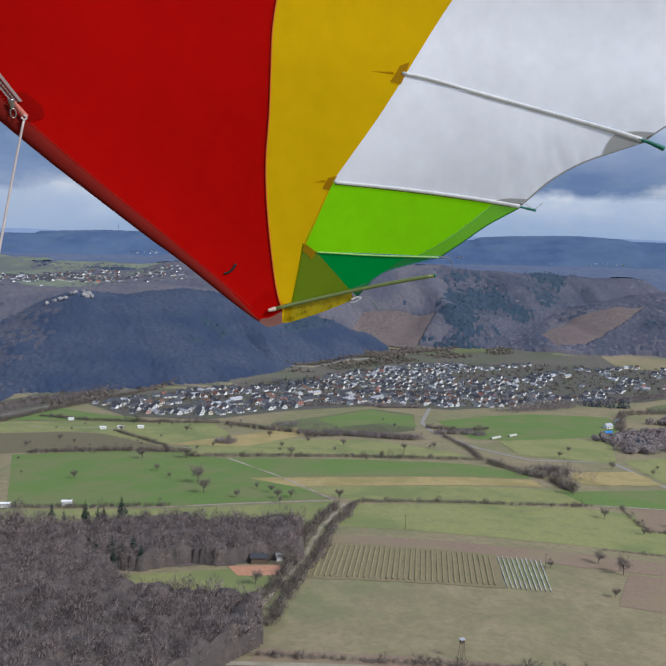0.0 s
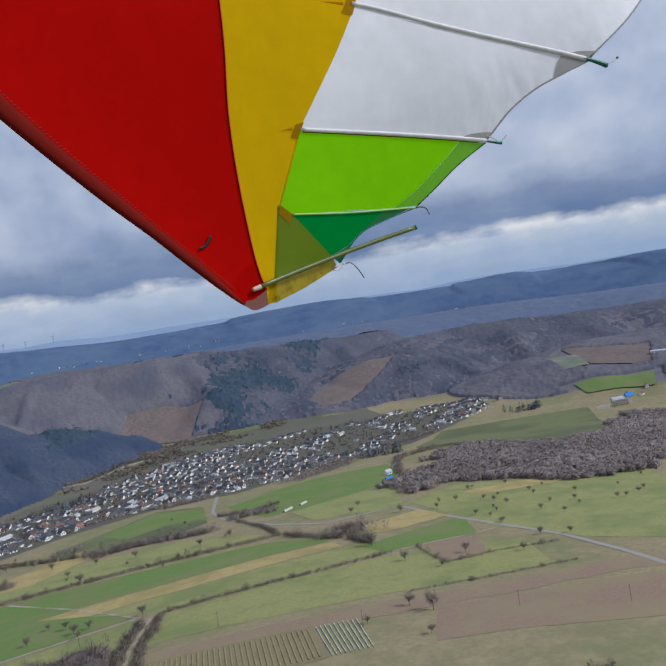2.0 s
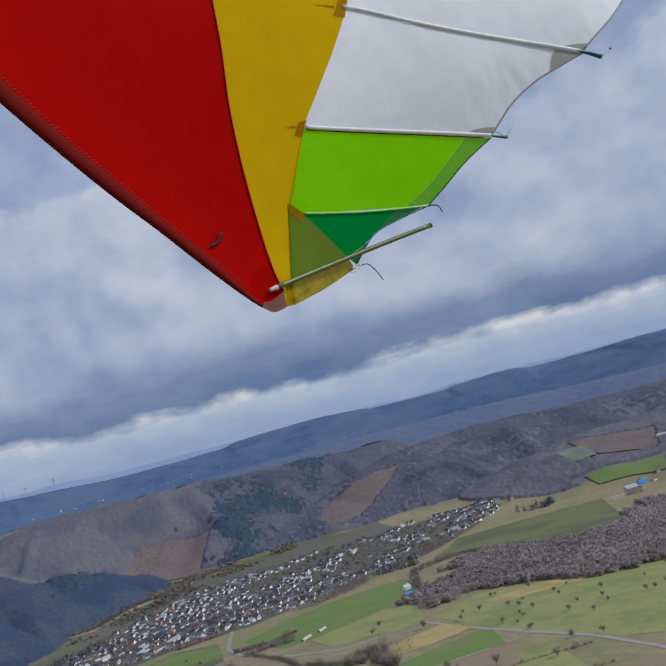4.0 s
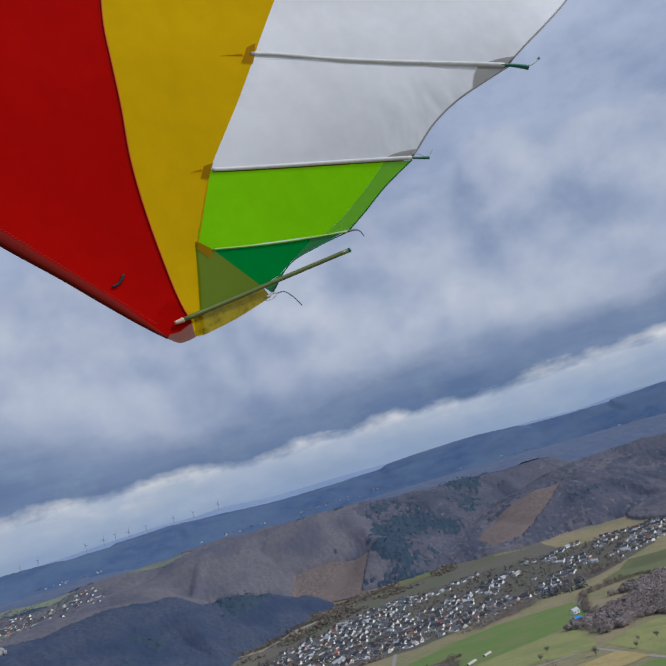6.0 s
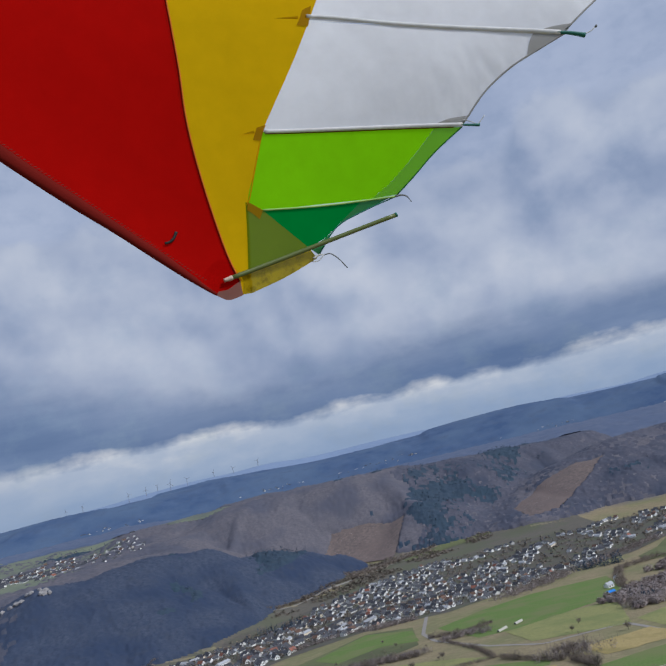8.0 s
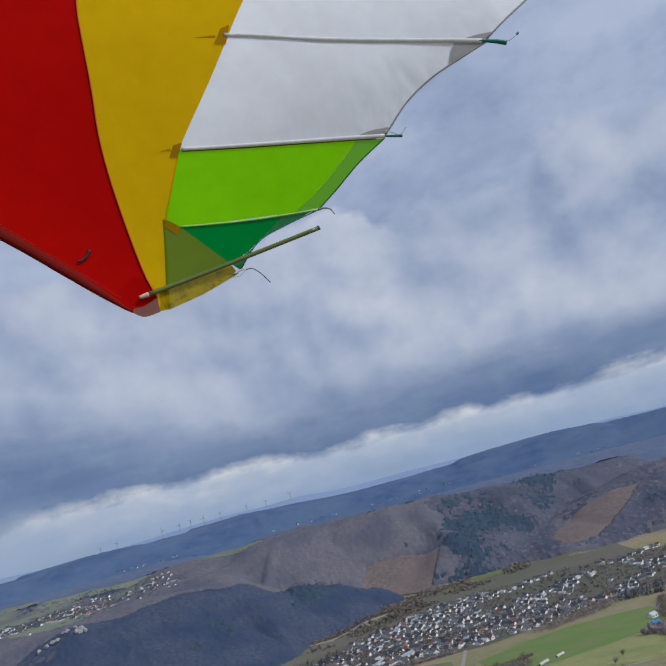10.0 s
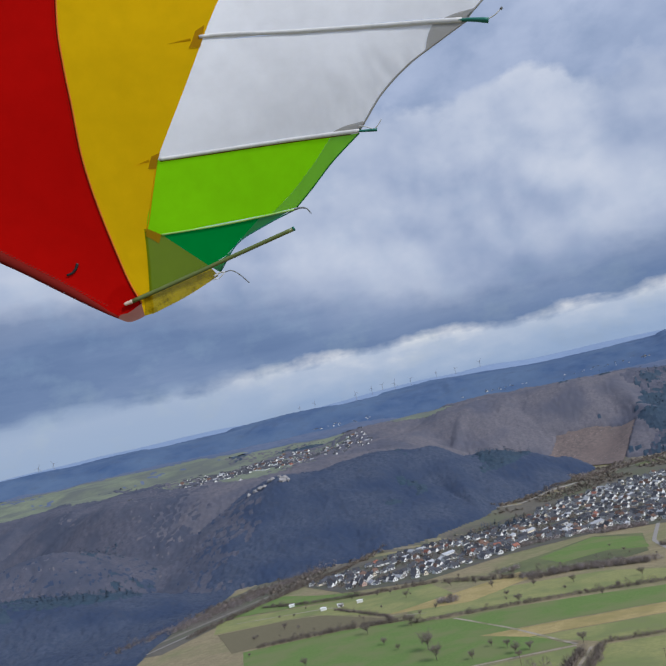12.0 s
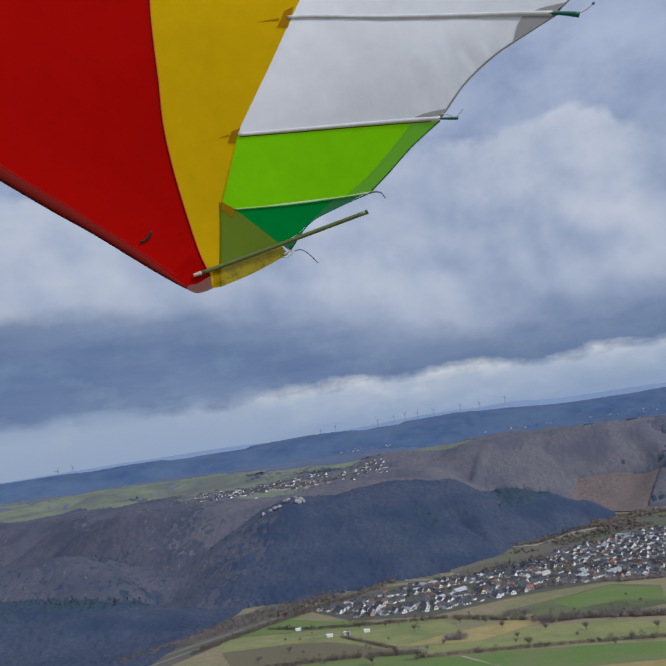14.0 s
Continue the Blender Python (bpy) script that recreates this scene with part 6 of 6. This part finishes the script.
panel("reinforcement", [(1.515, 0.687), (1.480, 0.640), (1.437, 0.543)], [(1.677, 0.682), (1.599, 0.627), (1.444, 0.541)], M_WHITEHEM, "grey reinforcement corner", 0.004, 10, 6)
panel("reinforcement", [(0.826, 0.175), (0.907, 0.199), (1.025, 0.208)], [(0.826, 0.170), (0.907, 0.165), (0.987, 0.160)], M_WHITEHEM, "grey reinforcement corner", 0.004, 10, 6)
rod("tape_mark", [(-0.817, -0.314), (-0.789, -0.308), (-0.763, -0.288), (-0.744, -0.257)], 0.009, M_INK, "short black tape mark", 0.004, 14, 6, (0.007, 0.009), None, 0.25)

# short pleats where the battens pull at the yellow cloth, crease shade painted darker
for p, q in (((0.20, 0.917), (0.06, 0.924)), ((-0.21, 0.250), (-0.31, 0.236))):
    rod("pleat", [p, ((p[0] + q[0]) / 2, (p[1] + q[1]) / 2 + 0.001), q], 0.008, M_PLEATSHADE, "yellow pleat with painted crease shade", 0.0, 20, 8, (0.010, 0.001), None, 0.22)

# zigzag stitching along the sleeve
line = smooth_line(LE_IN, 330)
h = Heap()
for k in range(20, 320):
    d = line[k + 1] - line[k]
    nrm = np.array([-d[1], d[0]]) / (np.hypot(*d) + 1e-9)
    p, q = line[k] + nrm * (0.020 + 0.010 * (k % 2)), line[k + 1] + nrm * (0.020 + 0.010 * ((k + 1) % 2))
    p, q = sail(*p, 0.006), sail(*q, 0.006)
    wide = WING_V * 0.0014
    h.add([p - wide, q - wide, q + wide, p + wide], [(0, 1, 2, 3)])
mesh_object("stitching", h.verts(), h.f, M_PALESTITCH, glider, False, "row of tan zigzag stitching")
line = smooth_line(RED_YEL, 260)
h = Heap()
for k in range(0, 170):
    p, q = line[k] + (-0.012 - 0.005 * (k % 2), 0), line[k + 1] + (-0.012 - 0.005 * ((k + 1) % 2), 0)
    p, q = sail(*p, 0.005), sail(*q, 0.005)
    wide = WING_V * 0.001
    h.add([p - wide, q - wide, q + wide, p + wide], [(0, 1, 2, 3)])
mesh_object("stitching", h.verts(), h.f, M_SEAM, glider, False, "dark zigzag stitching")

# side wire with its fitting and the zipped opening round it
zip_flap = panel("zip_flap", [(-2.150, 0.995), (-2.018, 0.812), (-1.876, 0.598)], [(-2.098, 1.030), (-1.964, 0.832), (-1.830, 0.616)], M_ZIPCLOTH, "grey-pink zip flap", 0.016, 16, 6)
for side in (-0.010, 0.010):
    rod("zip_edge", [(-2.124 + side, 1.012), (-1.991 + side, 0.822), (-1.853 + side, 0.606)], 0.003, M_STITCH, "dark stitched zip edge", 0.019, 20, 6, None, zip_flap)
h = Heap()
track = smooth_line([(-2.124, 1.012), (-1.991, 0.822), (-1.853, 0.606)], 60)
for k in range(59):
    d = track[k + 1] - track[k]
    nrm = np.array([-d[1], d[0]]) / (np.hypot(*d) + 1e-9) * (0.004 if k % 2 else -0.004)
    p, q = track[k] + nrm, track[k] + nrm + d * 0.55
    h.add([sail(*p, 0.019), sail(*q, 0.019), sail(*q, 0.024), sail(*p, 0.024)], [(0, 1, 2, 3)])
mesh_object("zip_teeth", h.verts(), h.f, M_STEEL, zip_flap, False, "fine steel zip teeth")
panel("reinforcement", [(-1.905, 0.655), (-1.850, 0.575), (-1.801, 0.500)], [(-1.815, 0.668), (-1.740, 0.590), (-1.735, 0.540)], M_REDPATCH, "doubled red patch", 0.004, 8, 6)
runner = rod("zip_runner", [(-1.880, 0.622), (-1.872, 0.575)], 0.014, M_STEEL, "steel zip runner", 0.036, 8, 8, (0.016, 0.013), None, 0.6)
ring = [(-1.872 + 0.013 * math.cos(k * 0.7), 0.545 + 0.026 * math.sin(k * 0.7)) for k in range(10)]
rod("pull_ring", ring, 0.0035, M_STEEL, "steel pull ring", 0.040, 40, 6, None, runner)
rod("webbing", [(-1.868, 0.606), (-1.842, 0.566), (-1.818, 0.528)], 0.02, M_WEBBING, "salmon webbing strap", 0.03, 10, 8, (0.010, 0.018), None, 0.5)
rod("wire_loop", [(-1.826, 0.545), (-1.815, 0.530), (-1.826, 0.515), (-1.838, 0.528)], 0.005, M_WIRE, "wire loop through the webbing", 0.042, 14, 6)
rod("side_wire", [(-1.826, 0.520), (-2.000, -0.350), (-2.090, -0.800), (-2.160, -1.100)], 0.007, M_WIRE, "coated steel side wire", 0.04, 30, 10, (0.006, 0.008))
